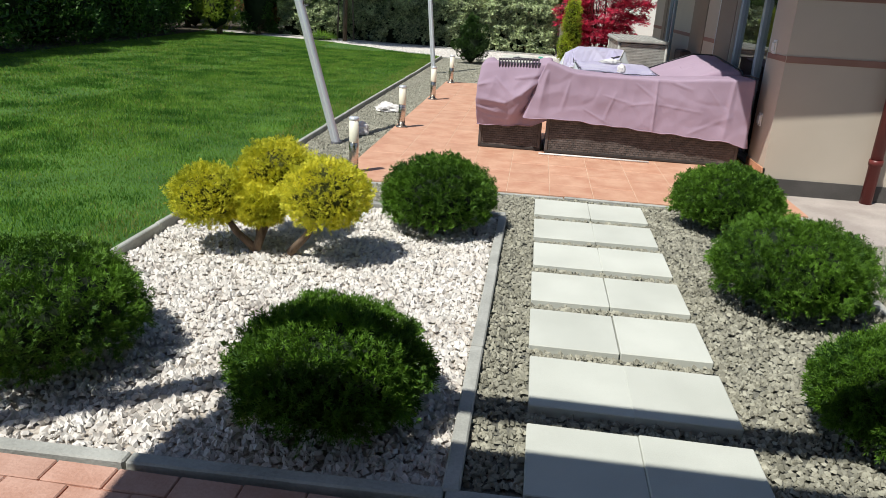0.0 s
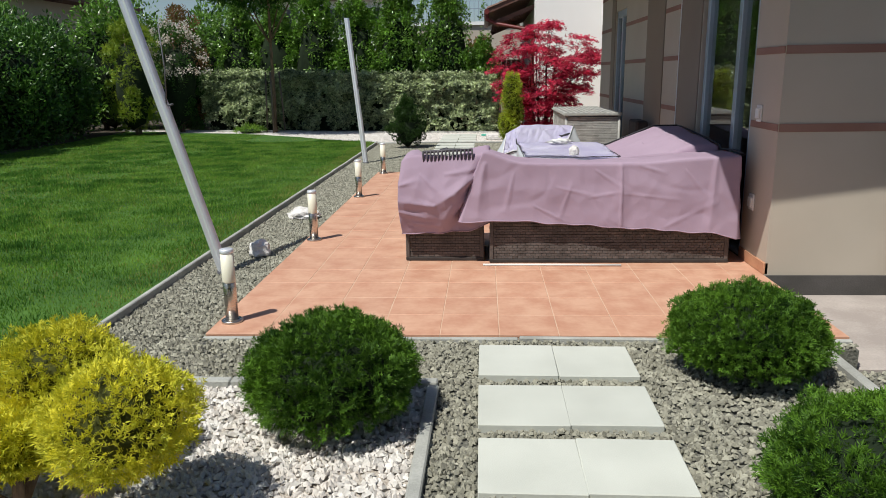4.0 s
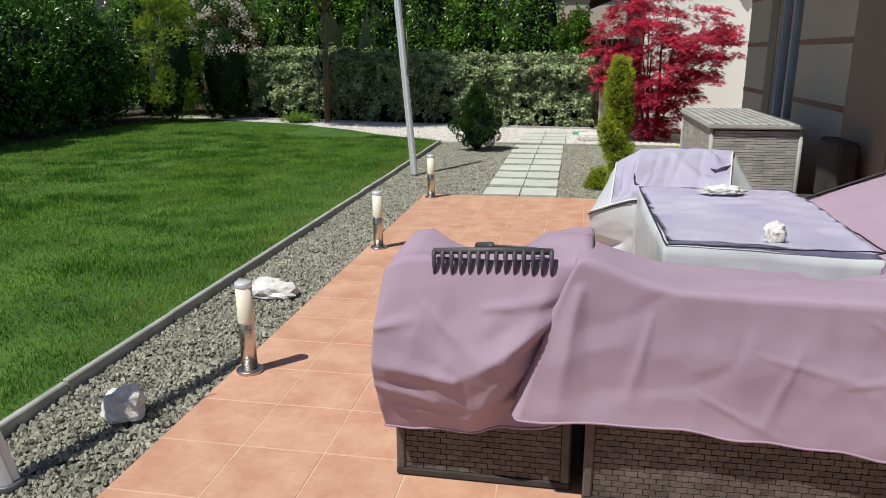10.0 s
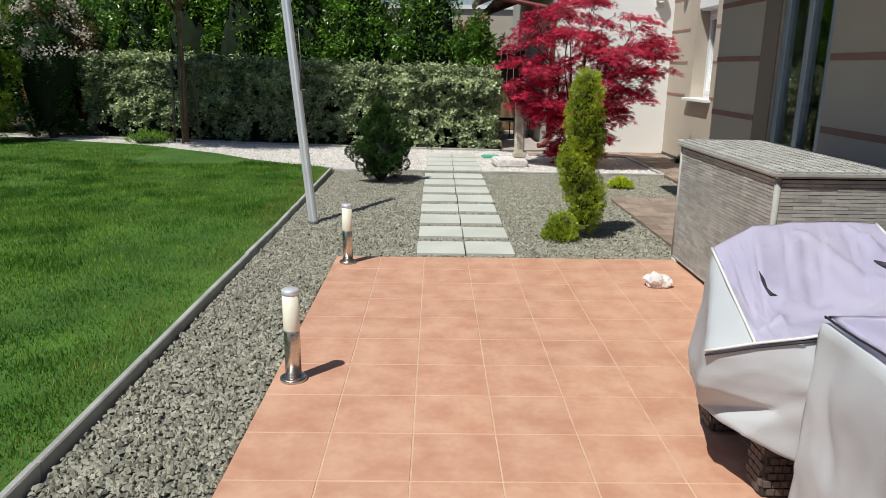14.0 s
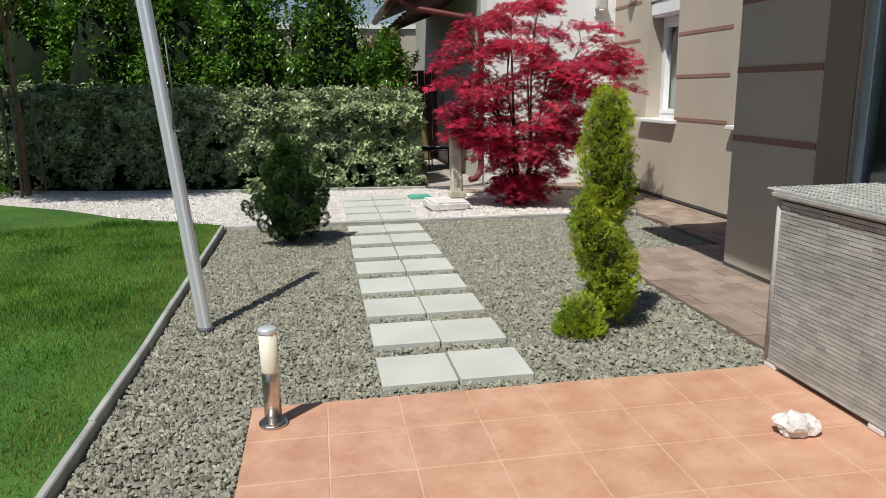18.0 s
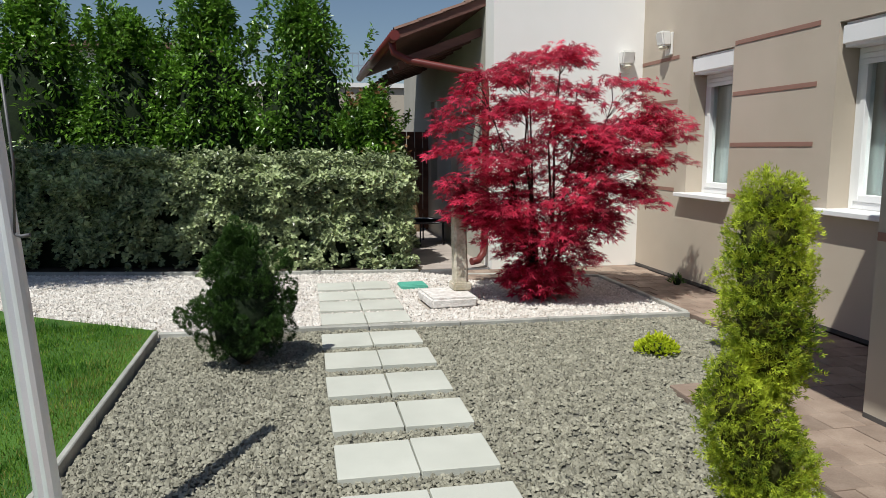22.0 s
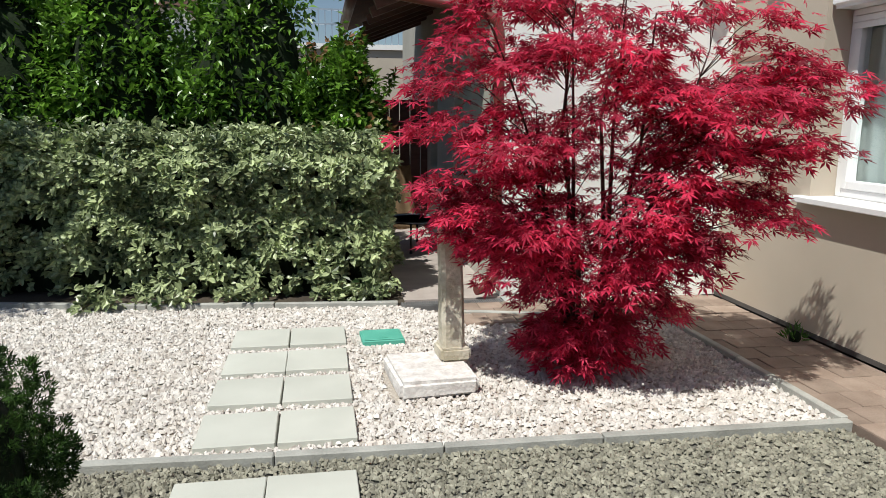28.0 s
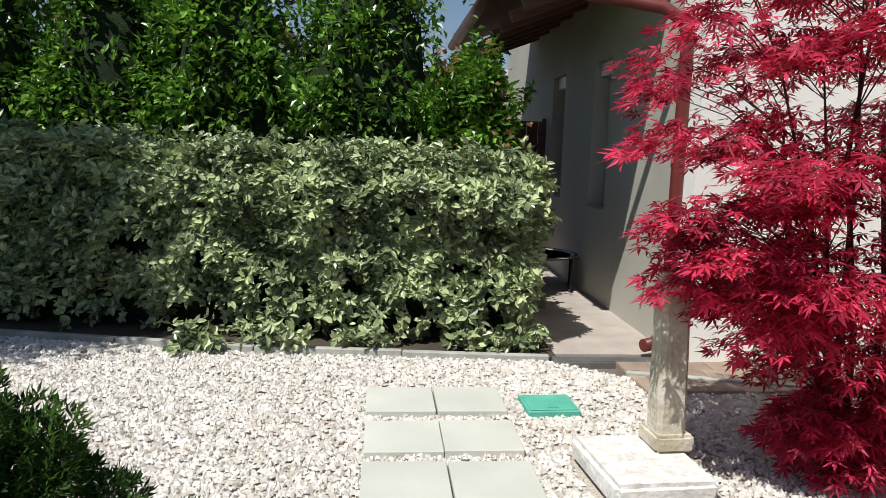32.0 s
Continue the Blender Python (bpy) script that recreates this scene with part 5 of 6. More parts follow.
def crease_relief(u, v, creases):
    """Sum of sharp-crested folds; each is (u0, v0, u1, v1, width, height)."""
    o = 0.0
    for u0, v0, u1, v1, w, h in creases:
        du, dv = u1 - u0, v1 - v0
        t = ((u - u0) * du + (v - v0) * dv) / (du * du + dv * dv)
        tc_ = max(0.0, min(1.0, t))
        d = math.hypot(u - u0 - du * tc_, v - v0 - dv * tc_) / (w * (0.55 + 0.9 * tc_))
        if d < 1:
            o += h * (1 - d) ** 1.4 * (0.35 + 0.65 * math.sin(math.pi * min(1.0, 0.15 + 0.8 * tc_)))
    return o


def drape(name, x0, x1, y0, y1, top, hem, material, parent, label="", flare=0.03, fold=0.02, seed=0, rows=22, n=200, ridge=0.25, lean=None, crumple=0.0, creases=()):
    """A cloth cover over a block: a soft top of height top(x, y) and a skirt that ends at height hem(x, y)."""
    bm = bmesh.new()
    cx, cy, hx, hy = (x0 + x1) / 2, (y0 + y1) / 2, (x1 - x0) / 2, (y1 - y0) / 2
    ring = []
    per = 2 * (hx + hy) * 2
    for k in range(n):
        s = per * k / n
        for length, p, d, nn in ((2 * hx, (x0, y0), (1, 0), (0, -1)), (2 * hy, (x1, y0), (0, 1), (1, 0)), (2 * hx, (x1, y1), (-1, 0), (0, 1)), (2 * hy, (x0, y1), (0, -1), (-1, 0))):
            if s <= length:
                ring.append((p[0] + d[0] * s, p[1] + d[1] * s, nn))
                break
            s -= length
    grid = []
    for f in (0.25, 0.5, 0.72, 0.88, 0.96):
        grid.append([(cx + (x - cx) * f, cy + (y - cy) * f, None, f) for x, y, nn in ring])
    for r in range(rows + 1):
        grid.append([(x, y, nn, -r / rows) for x, y, nn in ring])
    vs = []
    for row in grid:
        line = []
        for x, y, nn, f in row:
            zt = top(x, y)
            if nn is None:
                w = noise.noise(Vector((x * 3, y * 3, seed))) * 0.010 + crumpled(x, y, seed + 2) * crumple
                line.append(bm.verts.new((x, y, zt + w)))
            else:
                g_ = -f
                zh = hem(x, y)
                z = zt - 0.012 + (zh - zt) * g_ if g_ > 0 else zt - 0.006
                u_ = x * (1 if nn[1] else 0) + y * (1 if nn[0] else 0)
                o = flare * g_ + fold * g_ ** 0.7 * noise.noise(Vector((u_ * 5.5, g_ * 1.2, seed))) + fold * 0.6 * noise.noise(Vector((u_ * 2 + z * 3, z * 5, seed + 3))) - fold * ridge * max(0.0, 0.16 - abs(noise.noise(Vector((u_ * 2.6 + z * 1.5, z * 3.2 - u_, seed + 8))))) / 0.16
                o += crumpled(u_, z, seed) * crumple * min(1.0, 0.3 + g_ * 2)
                if nn == (0, -1):
                    o += crease_relief(u_, z, creases)
                ox, oy = nn[0] * o, nn[1] * o
                if lean:
                    lx, ly = lean(x, y, g_)
                    ox, oy = ox + lx, oy + ly
                line.append(bm.verts.new((x + ox, y + oy, z)))
        vs.append(line)
    for a, b_ in zip(vs, vs[1:]):
        for k in range(n):
            bm.faces.new((a[k], b_[k], b_[(k + 1) % n], a[(k + 1) % n])).smooth = True
    bm.faces.new(vs[0])
    bmesh.ops.smooth_vert(bm, verts=[v for line in vs[3:8] for v in line], factor=0.5, use_axis_x=True, use_axis_y=True, use_axis_z=True)
    bmesh.ops.recalc_face_normals(bm, faces=bm.faces)
    edge = [v.co.copy() for v in vs[-1]] + [vs[-1][0].co.copy()]
    ob = part(name, bm, material, parent, label)
    part("hem", tube(edge[::2], 0.0045, 5, cap=False), material, parent)
    return ob


def lerp1(a, b, t):
    return a + (b - a) * max(0.0, min(1.0, t))


# rattan sofa modules
for name, x0, x1, y0, y1, h, lab in (("sofa_module", -1.345, -0.73, 6.765, 7.50, 0.47, "dark brown woven rattan sofa end module"), ("sofa", -0.69, 1.12, 6.70, 7.45, 0.50, "long dark brown woven rattan garden sofa"), ("sofa", 0.42, 1.16, 7.48, 8.56, 0.50, "dark brown rattan sofa along the house wall")):
    so = thing(name, lab, "sofa", "rattan lounge set")
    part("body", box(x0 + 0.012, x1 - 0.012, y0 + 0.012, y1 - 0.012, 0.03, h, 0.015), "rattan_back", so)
    for x in (x0 + 0.04, x1 - 0.04):
        for y in (y0 + 0.04, y1 - 0.04):
            part("leg", box(x - 0.03, x + 0.03, y - 0.03, y + 0.03, 0.006, 0.05), "dark_metal", so)
    weave(so, "x", y0 + 0.012, x0 + 0.035, x1 - 0.035, 0.035, 0.46, "rattan")
    if x0 < -0.7:
        weave(so, "y", x0 + 0.012, y0 + 0.035, y1 - 0.035, 0.035, 0.46, "rattan")
    for x in (x0 + 0.017, x1 - 0.017):
        part("corner_trim", box(x - 0.016, x + 0.016, y0 - 0.002, y0 + 0.03, 0.03, 0.46, 0.006), "rattan", so)
    part("base_trim", box(x0, x1, y0 - 0.003, y0 + 0.02, 0.008, 0.034, 0.004), "rattan_back", so)

ca = thing("sofa_cover", "mauve weatherproof cover sagging over the sofa end", "cover", "furniture covers")
def top_a(x, y):
    w = max(0.0, min(1.0, (y - 6.74) / 0.12))
    z = 0.845 + 0.012 * (x + 1.0) - 0.075 * w * max(0.0, 1 - ((x + 1.06) / 0.21) ** 2)
    z += 0.012 * w * math.exp(-((x + 1.29) / 0.085) ** 2 - ((y - 6.98) / 0.13) ** 2)
    z += 0.030 * w * math.exp(-((x + 0.72) / 0.10) ** 2)
    back = max(0.0, (y - 7.08) / 0.45)
    return z - 0.26 * back - 0.05 * max(0.0, (-1.27 - x) / 0.10) ** 2
def hem_a(x, y):
    if y > 6.79:
        return 0.26 + 0.03 * (y - 6.7)
    s = min(1, max(0, (x + 1.37) / 0.73))
    return 0.250 + 0.02 * s + 0.10 * max(0.0, (s - 0.72) / 0.28) ** 1.5 + 0.004 * math.sin(x * 31)
def lean_a(x, y, g):
    s = (x + 1.37) / 0.73
    belly = math.sin(math.pi * min(1.0, 0.04 + g * 0.86)) ** 1.3
    if y < 6.79:
        z = 0.83 - 0.57 * g
        d = (-0.665 - 0.52 * (0.83 - z)) - x
        back = max(0.0, min(1.0, d / 0.13))
        back = back * back * (3 - 2 * back)
        return (-0.025 * belly * max(0.0, 1 - s * 2), -0.125 * belly * back * (0.75 + 0.25 * min(1.0, s * 2)) - 0.012)
    return (-0.035 * belly if x < -1.0 else 0.0, 0.0)
A_FOLDS = ((-0.66, 0.765, -1.10, 0.47, 0.055, 0.030), (-0.66, 0.75, -1.00, 0.36, 0.05, 0.026), (-1.10, 0.47, -1.36, 0.50, 0.05, 0.018), (-1.36, 0.62, -1.22, 0.66, 0.03, 0.012), (-1.02, 0.70, -0.78, 0.74, 0.03, 0.012), (-1.36, 0.42, -1.12, 0.36, 0.04, 0.014), (-1.30, 0.33, -1.0, 0.30, 0.03, 0.008), (-1.20, 0.70, -1.05, 0.56, 0.03, 0.010))
drape("cloth", -1.355, -0.68, 6.73, 7.55, top_a, hem_a, "cover", ca, flare=0.0, fold=0.010, seed=4, n=480, rows=56, lean=lean_a, crumple=0.036, creases=A_FOLDS)

cb = thing("sofa_cover", "mauve weatherproof cover with black piping over the corner sofa", "cover", "furniture covers")
def top_b(x, y):
    return 0.79 + 0.075 * math.exp(-((x + 0.74) / 0.16) ** 2) + 0.03 * max(0.0, (x - 0.3)) - 0.02 * math.sin((x + 0.6) * 2.2) - 0.22 * max(0.0, (y - 6.95) / 0.3) * (1 if x < 0.35 else 0.12)
def hem_b(x, y):
    if y < 6.75:
        return 0.36 - 0.10 * max(0.0, min(1.0, (x + 0.5) / 1.5)) - 0.05 * max(0.0, x - 1.0) / 0.15 + 0.004 * math.sin(x * 29) + 0.004 * math.sin(x * 13 + 1)
    return 0.28 if x > 0.5 else 0.38
def lean_b(x, y, g):
    f = max(0.0, 1 - (x + 0.74) / 0.34) * max(0.0, 1 - max(0.0, y - 6.665) / 0.28)
    return (-0.17 * g ** 0.9 * f, -0.015 * g * f) if y < 6.95 else (0.0, 0.0)
B_FOLDS = ((0.285, 0.79, 0.29, 0.27, 0.016, 0.010), (0.285, 0.79, 0.29, 0.27, 0.07, 0.010), (0.97, 0.79, 0.94, 0.24, 0.05, 0.012), (-0.70, 0.77, -0.66, 0.38, 0.05, 0.020), (-0.50, 0.70, -0.52, 0.42, 0.02, 0.008), (-0.20, 0.60, 0.10, 0.53, 0.018, 0.005), (-0.08, 0.62, -0.16, 0.38, 0.02, 0.005), (0.30, 0.55, 0.72, 0.50, 0.016, 0.005), (0.05, 0.52, 0.28, 0.56, 0.018, 0.006), (0.62, 0.30, 0.98, 0.48, 0.03, 0.005), (0.10, 0.72, 0.28, 0.60, 0.02, 0.006), (0.40, 0.76, 0.60, 0.70, 0.02, 0.007), (-0.36, 0.46, -0.10, 0.33, 0.02, 0.006), (0.75, 0.72, 0.92, 0.52, 0.025, 0.005))
drape("cloth", -0.74, 1.15, 6.665, 7.28, top_b, hem_b, "cover", cb, flare=0.035, fold=0.010, seed=11, ridge=0.3, n=560, rows=46, crumple=0.018, creases=B_FOLDS, lean=lean_b)
def top_c(x, y):
    return lerp1(0.70, 0.90, (x - 0.44) / 0.5) * lerp1(0.93, 1.0, (y - 7.2) / 1.2)
drape("cloth", 0.44, 1.17, 7.26, 8.58, top_c, lambda x, y: 0.26, "cover", cb, flare=0.03, fold=0.014, seed=15, crumple=0.016)
for a, c_ in (((0.43, 8.60), (0.93, 8.60)), ((0.93, 8.60), (1.175, 8.60)), ((1.175, 8.58), (1.18, 7.3)), ((1.18, 7.3), (1.17, 6.70))):
    pts = []
    for k in range(9):
        x, y = a[0] + (c_[0] - a[0]) * k / 8, a[1] + (c_[1] - a[1]) * k / 8
        pts.append((x, y, (top_c(x, y) if y > 7.25 else top_b(x, y)) + 0.004))
    part("piping", tube(pts, 0.008, 6), "piping", cb, "black piping along the cover's edge")

# rake lying over the cover
rk = thing("garden_rake", "dark metal garden rake head lying on the sofa cover", "rake")
part("bar", tube([(-1.192, 6.712, 0.862), (-1.0, 6.708, 0.874), (-0.815, 6.712, 0.876)], 0.011, 8), "plastic_dark", rk)
for k in range(14):
    x = -1.188 + 0.0284 * k
    z = 0.862 + 0.037 * (x + 1.19)
    part("tine", tube([(x, 6.706, z + 0.004), (x, 6.694, z - 0.006), (x + 0.001, 6.690, z - 0.040), (x + 0.002, 6.694, z - 0.070)], [0.0075, 0.0075, 0.006, 0.004], 6), "plastic_dark", rk)
part("socket", tube([(-1.005, 6.712, 0.880), (-1.010, 6.735, 0.882), (-1.06, 6.775, 0.868)], [0.009, 0.013, 0.012], 8), "plastic_dark", rk)
part("brace", tube([(-1.00, 6.733, 0.882), (-0.90, 6.735, 0.880), (-0.83, 6.722, 0.878)], 0.005, 6), "plastic_dark", rk)

# table with lilac cover
tb = thing("garden_table", "square garden table wholly hidden under its cover", "table")
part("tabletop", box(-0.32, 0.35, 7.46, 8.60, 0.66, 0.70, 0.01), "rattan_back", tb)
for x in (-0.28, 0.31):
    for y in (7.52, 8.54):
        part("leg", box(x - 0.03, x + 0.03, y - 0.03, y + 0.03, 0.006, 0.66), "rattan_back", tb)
tc = thing("table_cover", "faded lilac table cover with light grey sides", "cover", "furniture covers")
def top_t(x, y):
    return 0.73 + 0.012 * math.sin(x * 5) * math.sin(y * 4)
drape("skirt", -0.40, 0.42, 7.39, 8.68, lambda x, y: top_t(x, y) - 0.006, lambda x, y: 0.05 + 0.03 * math.sin(x * 7 + y * 3), "cover_grey", tc, "light grey coated sides", flare=0.03, fold=0.022, seed=20, n=320, crumple=0.022)
bm = bmesh.new()
ny, nx = 40, 26
gv = [[bm.verts.new((-0.385 + 0.79 * i / nx, 7.405 + 1.26 * j / ny, top_t(-0.385 + 0.79 * i / nx, 7.405 + 1.26 * j / ny) + 0.012 + 0.006 * noise.noise(Vector((i * 0.3, j * 0.3, 2))) + 0.010 * crumpled(i * 0.045, j * 0.05, 3))) for i in range(nx + 1)] for j in range(ny + 1)]
for j in range(ny):
    for i in range(nx):
        bm.faces.new((gv[j][i], gv[j][i + 1], gv[j + 1][i + 1], gv[j + 1][i])).smooth = True
bmesh.ops.solidify(bm, geom=bm.faces[:], thickness=0.006)
part("top_panel", bm, "cover_lilac", tc, "faded lilac top panel")
rim = [(-0.39, 7.40), (0.41, 7.40), (0.41, 8.67), (-0.39, 8.67), (-0.39, 7.40)]
for a, c_ in zip(rim, rim[1:]):
    part("piping", tube([(a[0] + (c_[0] - a[0]) * k / 14, a[1] + (c_[1] - a[1]) * k / 14, 0.738 + 0.006 * noise.noise(Vector((a[0] * 3 + k, a[1], 0)))) for k in range(15)], 0.0036, 6), "piping", tc, "dark piping along the seam")

# covered armchair
ch = thing("armchair", "rattan garden armchair under a loose cover", "chair", "rattan lounge set")
part("seat", box(-0.42, 0.18, 8.86, 9.36, 0.14, 0.44, 0.02), "rattan_back", ch)
part("backrest", box(-0.36, 0.20, 9.38, 9.46, 0.44, 0.74, 0.02), "rattan_back", ch)
for x in (-0.36, 0.14):
    for y in (8.90, 9.36):
        lg = part("leg", box(x - 0.06, x + 0.06, y - 0.06, y + 0.06, 0.006, 0.20, 0.006), "rattan_back", ch)
        C = [(x + dx, y - 0.063, 0.03 + 0.03 * k) for k in range(6) for dx in ((-0.045, -0.015, 0.015, 0.045) if k % 2 else (-0.03, 0.0, 0.03))]
        boxes("weave", np.array(C), (0.013, 0.004, 0.012), "rattan", lg)
        C = [(x - 0.063, y + dx, 0.03 + 0.03 * k) for k in range(6) for dx in ((-0.045, -0.015, 0.015, 0.045) if k % 2 else (-0.03, 0.0, 0.03))]
        boxes("weave", np.array(C), (0.004, 0.013, 0.012), "rattan", lg)
cc = thing("armchair_cover", "crumpled lilac and grey cover over the armchair", "cover", "furniture covers")
CP = {k: Vector(v) for k, v in dict(P=(-0.535, 8.78, 0.60), E=(-0.43, 8.70, 0.65), F=(-0.66, 8.87, 0.535), B=(-0.48, 9.35, 0.77), R=(-0.33, 9.36, 0.857), T=(0.0, 9.47, 0.86), Q=(0.275, 9.54, 0.835), D=(0.12, 8.78, 0.70), G=(-0.655, 8.90, 0.40), L=(-0.60, 9.03, 0.27), K=(-0.50, 9.42, 0.30), M=(-0.36, 8.655, 0.50), N=(-0.45, 8.75, 0.39), O=(-0.53, 8.80, 0.27), S=(-0.37, 8.70, 0.21), U=(0.14, 8.74, 0.22), W=(0.36, 8.86, 0.52), X=(0.34, 8.86, 0.24), Y=(0.38, 9.50, 0.56), Z=(0.34, 9.58, 0.30), A=(-0.44, 9.52, 0.36), I=(-0.48, 8.96, 0.22), J=(-0.33, 8.84, 0.17)).items()}


def cloth(name, faces, material, parent, label="", cuts=9, crumple=0.014, seed=0):
    """Stiff coated cloth: flat facets between the given corners, with soft edges and small creases."""
    bm = bmesh.new()
    vs = {}
    for f_ in faces:
        bm.faces.new([vs.setdefault(k, bm.verts.new(CP[k])) if k not in vs else vs[k] for k in f_])
    bmesh.ops.triangulate(bm, faces=bm.faces[:])
    bmesh.ops.subdivide_edges(bm, edges=bm.edges[:], cuts=cuts, use_grid_fill=True)
    bmesh.ops.smooth_vert(bm, verts=bm.verts[:], factor=0.35, use_axis_x=True, use_axis_y=True, use_axis_z=True)
    bmesh.ops.recalc_face_normals(bm, faces=bm.faces)
    bm.normal_update()
    moved = [(v, v.co + v.normal * (crumple * 0.9 * noise.noise(v.co * 5.0 + Vector((seed, 0, 0))) + crumple * crumpled(v.co.x * 2 + v.co.y, v.co.z * 2 + v.co.y, seed))) for v in bm.verts]
    for v, q in moved:
        v.co = q
    for f_ in bm.faces:
        f_.smooth = True
    return part(name, bm, material, parent, label)


cloth("skirt", ("FPB", "FBK", "FKG", "GKL", "FGM", "FME", "FEP", "GNM", "GLN", "LON", "NOS", "NSM", "MSUD", "EMD", "LIO", "OIJS", "LKI", "BRAK", "RTA", "TQZA", "QDWY", "DUXW", "WXZY", "QYZ"), "cover_grey", cc, "light grey coated sides", seed=31)


def along(keys, t):
    """A point at the share t of the way along corners."""
    q = t * (len(keys) - 1)
    i_ = min(int(q), len(keys) - 2)
    return CP[keys[i_]].lerp(CP[keys[i_ + 1]], q - i_)


def panel_point(u, v):
    """The seat panel stretched between its four edges, sunk over the seat."""
    lo, hi, le, ri = along("PED", u), along("BRTQ", u), along("PB", v), along("DQ", v)
    flat = lo * (1 - v) + hi * v + le * (1 - u) + ri * u - (CP["P"] * (1 - u) * (1 - v) + CP["D"] * u * (1 - v) + CP["B"] * (1 - u) * v + CP["Q"] * u * v)
    flat.z -= 0.085 * math.sin(math.pi * u) ** 0.7 * math.sin(math.pi * min(1.0, v * 1.25)) ** 1.2
    return flat


PANEL_FOLDS = tuple((x0, 1.0, x0 + dx, y1, 0.030, -0.012) for x0, dx, y1 in ((0.10, 0.06, 0.35), (0.22, 0.05, 0.50), (0.33, -0.04, 0.25), (0.46, 0.05, 0.45), (0.55, 0.05, 0.2), (0.65, -0.03, 0.4), (0.76, 0.05, 0.3), (0.86, -0.05, 0.5))) + ((0.80, 0.95, 0.98, 0.45, 0.06, 0.03), (0.55, 0.9, 0.9, 0.35, 0.05, 0.02), (0.05, 0.1, 0.45, 0.3, 0.04, 0.012))


def panel_top(u, v):
    q = panel_point(u, v)
    q.z += 0.008 + 0.010 * noise.noise(Vector((q.x * 8, q.y * 8, 5))) + (0.030 * crumpled(u * 1.1, v * 0.7, 6) + crease_relief(u, v, PANEL_FOLDS)) * min(1.0, 8 * min(u, v, 1 - u, 1 - v))
    return q


bm = bmesh.new()
gv = [[bm.verts.new(panel_top(i / 60, j / 60)) for i in range(61)] for j in range(61)]
for j in range(60):
    for i in range(60):
        bm.faces.new((gv[j][i], gv[j][i + 1], gv[j + 1][i + 1], gv[j + 1][i])).smooth = True
bmesh.ops.solidify(bm, geom=bm.faces[:], thickness=0.005)
part("top_panel", bm, "cover_lilac", cc, "crumpled lilac panel")
for keys in ("PB", "FPED", "DQ"):
    part("piping", tube([along(keys, k / 12) + Vector((-0.004, -0.003, 0.008)) for k in range(13)], 0.0055, 6), "lamp_white", cc, "white piping")
part("seam", tube([along("FPED", k / 12) + Vector((-0.003, -0.008, -0.004)) for k in range(13)], 0.004, 5), "piping", cc)
part("tear_fold_shade", tube([panel_top(u, v) + Vector((0, 0, -0.002)) for u, v in ((0.32, 0.66), (0.335, 0.60), (0.345, 0.54), (0.37, 0.50), (0.41, 0.485))], [0.002, 0.007, 0.006, 0.010, 0.002], 6), "piping", cc, "dark tear in the cloth")
# this near-black tube is the shade inside an open fold, put in as colour
part("tear_fold_shade", tube([panel_top(u, v) + Vector((0, 0, 0.0)) for u, v in ((0.86, 0.62), (0.90, 0.56), (0.95, 0.56), (0.99, 0.62))], [0.004, 0.018, 0.020, 0.004], 6), "piping", cc, "near-black strip as the shade inside an open fold")


def rock(name, label, at, size, material="rock", seed=0, category="stone"):
    bm = bmesh.new()
    bmesh.ops.create_icosphere(bm, subdivisions=3, radius=1.0)
    for v in bm.verts:
        d = v.co.normalized()
        k = 1 + 0.38 * noise.noise(d * 1.5 + Vector((seed, 0, 0))) + 0.22 * noise.noise(d * 3.7 + Vector((0, seed, 0))) + 0.10 * noise.noise(d * 8)
        k = round(k * 9) / 9 * 0.5 + k * 0.5
        v.co = Vector((d.x * size[0] * k, d.y * size[1] * k, d.z * size[2] * k))
    low = min(v.co.z for v in bm.verts)
    for v in bm.verts:
        v.co.z = max(v.co.z, low * 0.55)
    low = min(v.co.z for v in bm.verts)
    for v in bm.verts:
        v.co = v.co + Vector((at[0], at[1], at[2] - low))
    return tagged(part(name, bm, material), label, category, "decorative white stones")


rock("stone", "rough white limestone lump on grey gravel", (-2.60, 7.02, -0.01), (0.095, 0.085, 0.075), seed=3)
rock("stone", "flat layered white stone on grey gravel", (-2.62, 8.62, -0.01), (0.17, 0.10, 0.065), seed=9)
rock("stone", "jagged white stone standing behind the ball bush", (-1.25, 4.72, -0.01), (0.10, 0.07, 0.13), seed=15)
rock("stone", "small white stone on the terrace tiles", (-0.04, 11.32, 0.004), (0.095, 0.065, 0.055), seed=21)
rock("stone", "white stone weighing down the table cover", (0.04, 7.50, 0.742), (0.042, 0.032, 0.05), seed=27)
rock("stone", "small white stone on the terrace by the box", (0.28, 10.32, 0.004), (0.05, 0.04, 0.03), seed=29)
rock("stone", "pale reddish stone at the bush on grey gravel", (0.885, 2.86, -0.01), (0.07, 0.06, 0.05), seed=33)
rock("stone", "small white pebble stone at the bush", (0.93, 2.75, -0.01), (0.05, 0.045, 0.04), seed=35)
wr = thing("white_cloth", "white rolled cloth lying on the table cover", "cloth")
bm = bmesh.new()
bmesh.ops.create_icosphere(bm, subdivisions=4, radius=1.0)
for v in bm.verts:
    k = 1 + 0.35 * noise.noise(v.co * 2.2) + 0.9 * abs(noise.noise(v.co * 3.4 + Vector((3, 1, 0)))) - 0.2
    v.co = Vector((0.015 + v.co.x * k * 0.10, 8.46 + v.co.y * k * 0.038, 0.770 + max(-0.02, v.co.z * k * 0.026)))
for f in bm.faces:
    f.smooth = True
part("roll", bm, "lamp_white", wr)
stick = thing("stick", "thin pale wooden lath lying by the sofa", "stick")
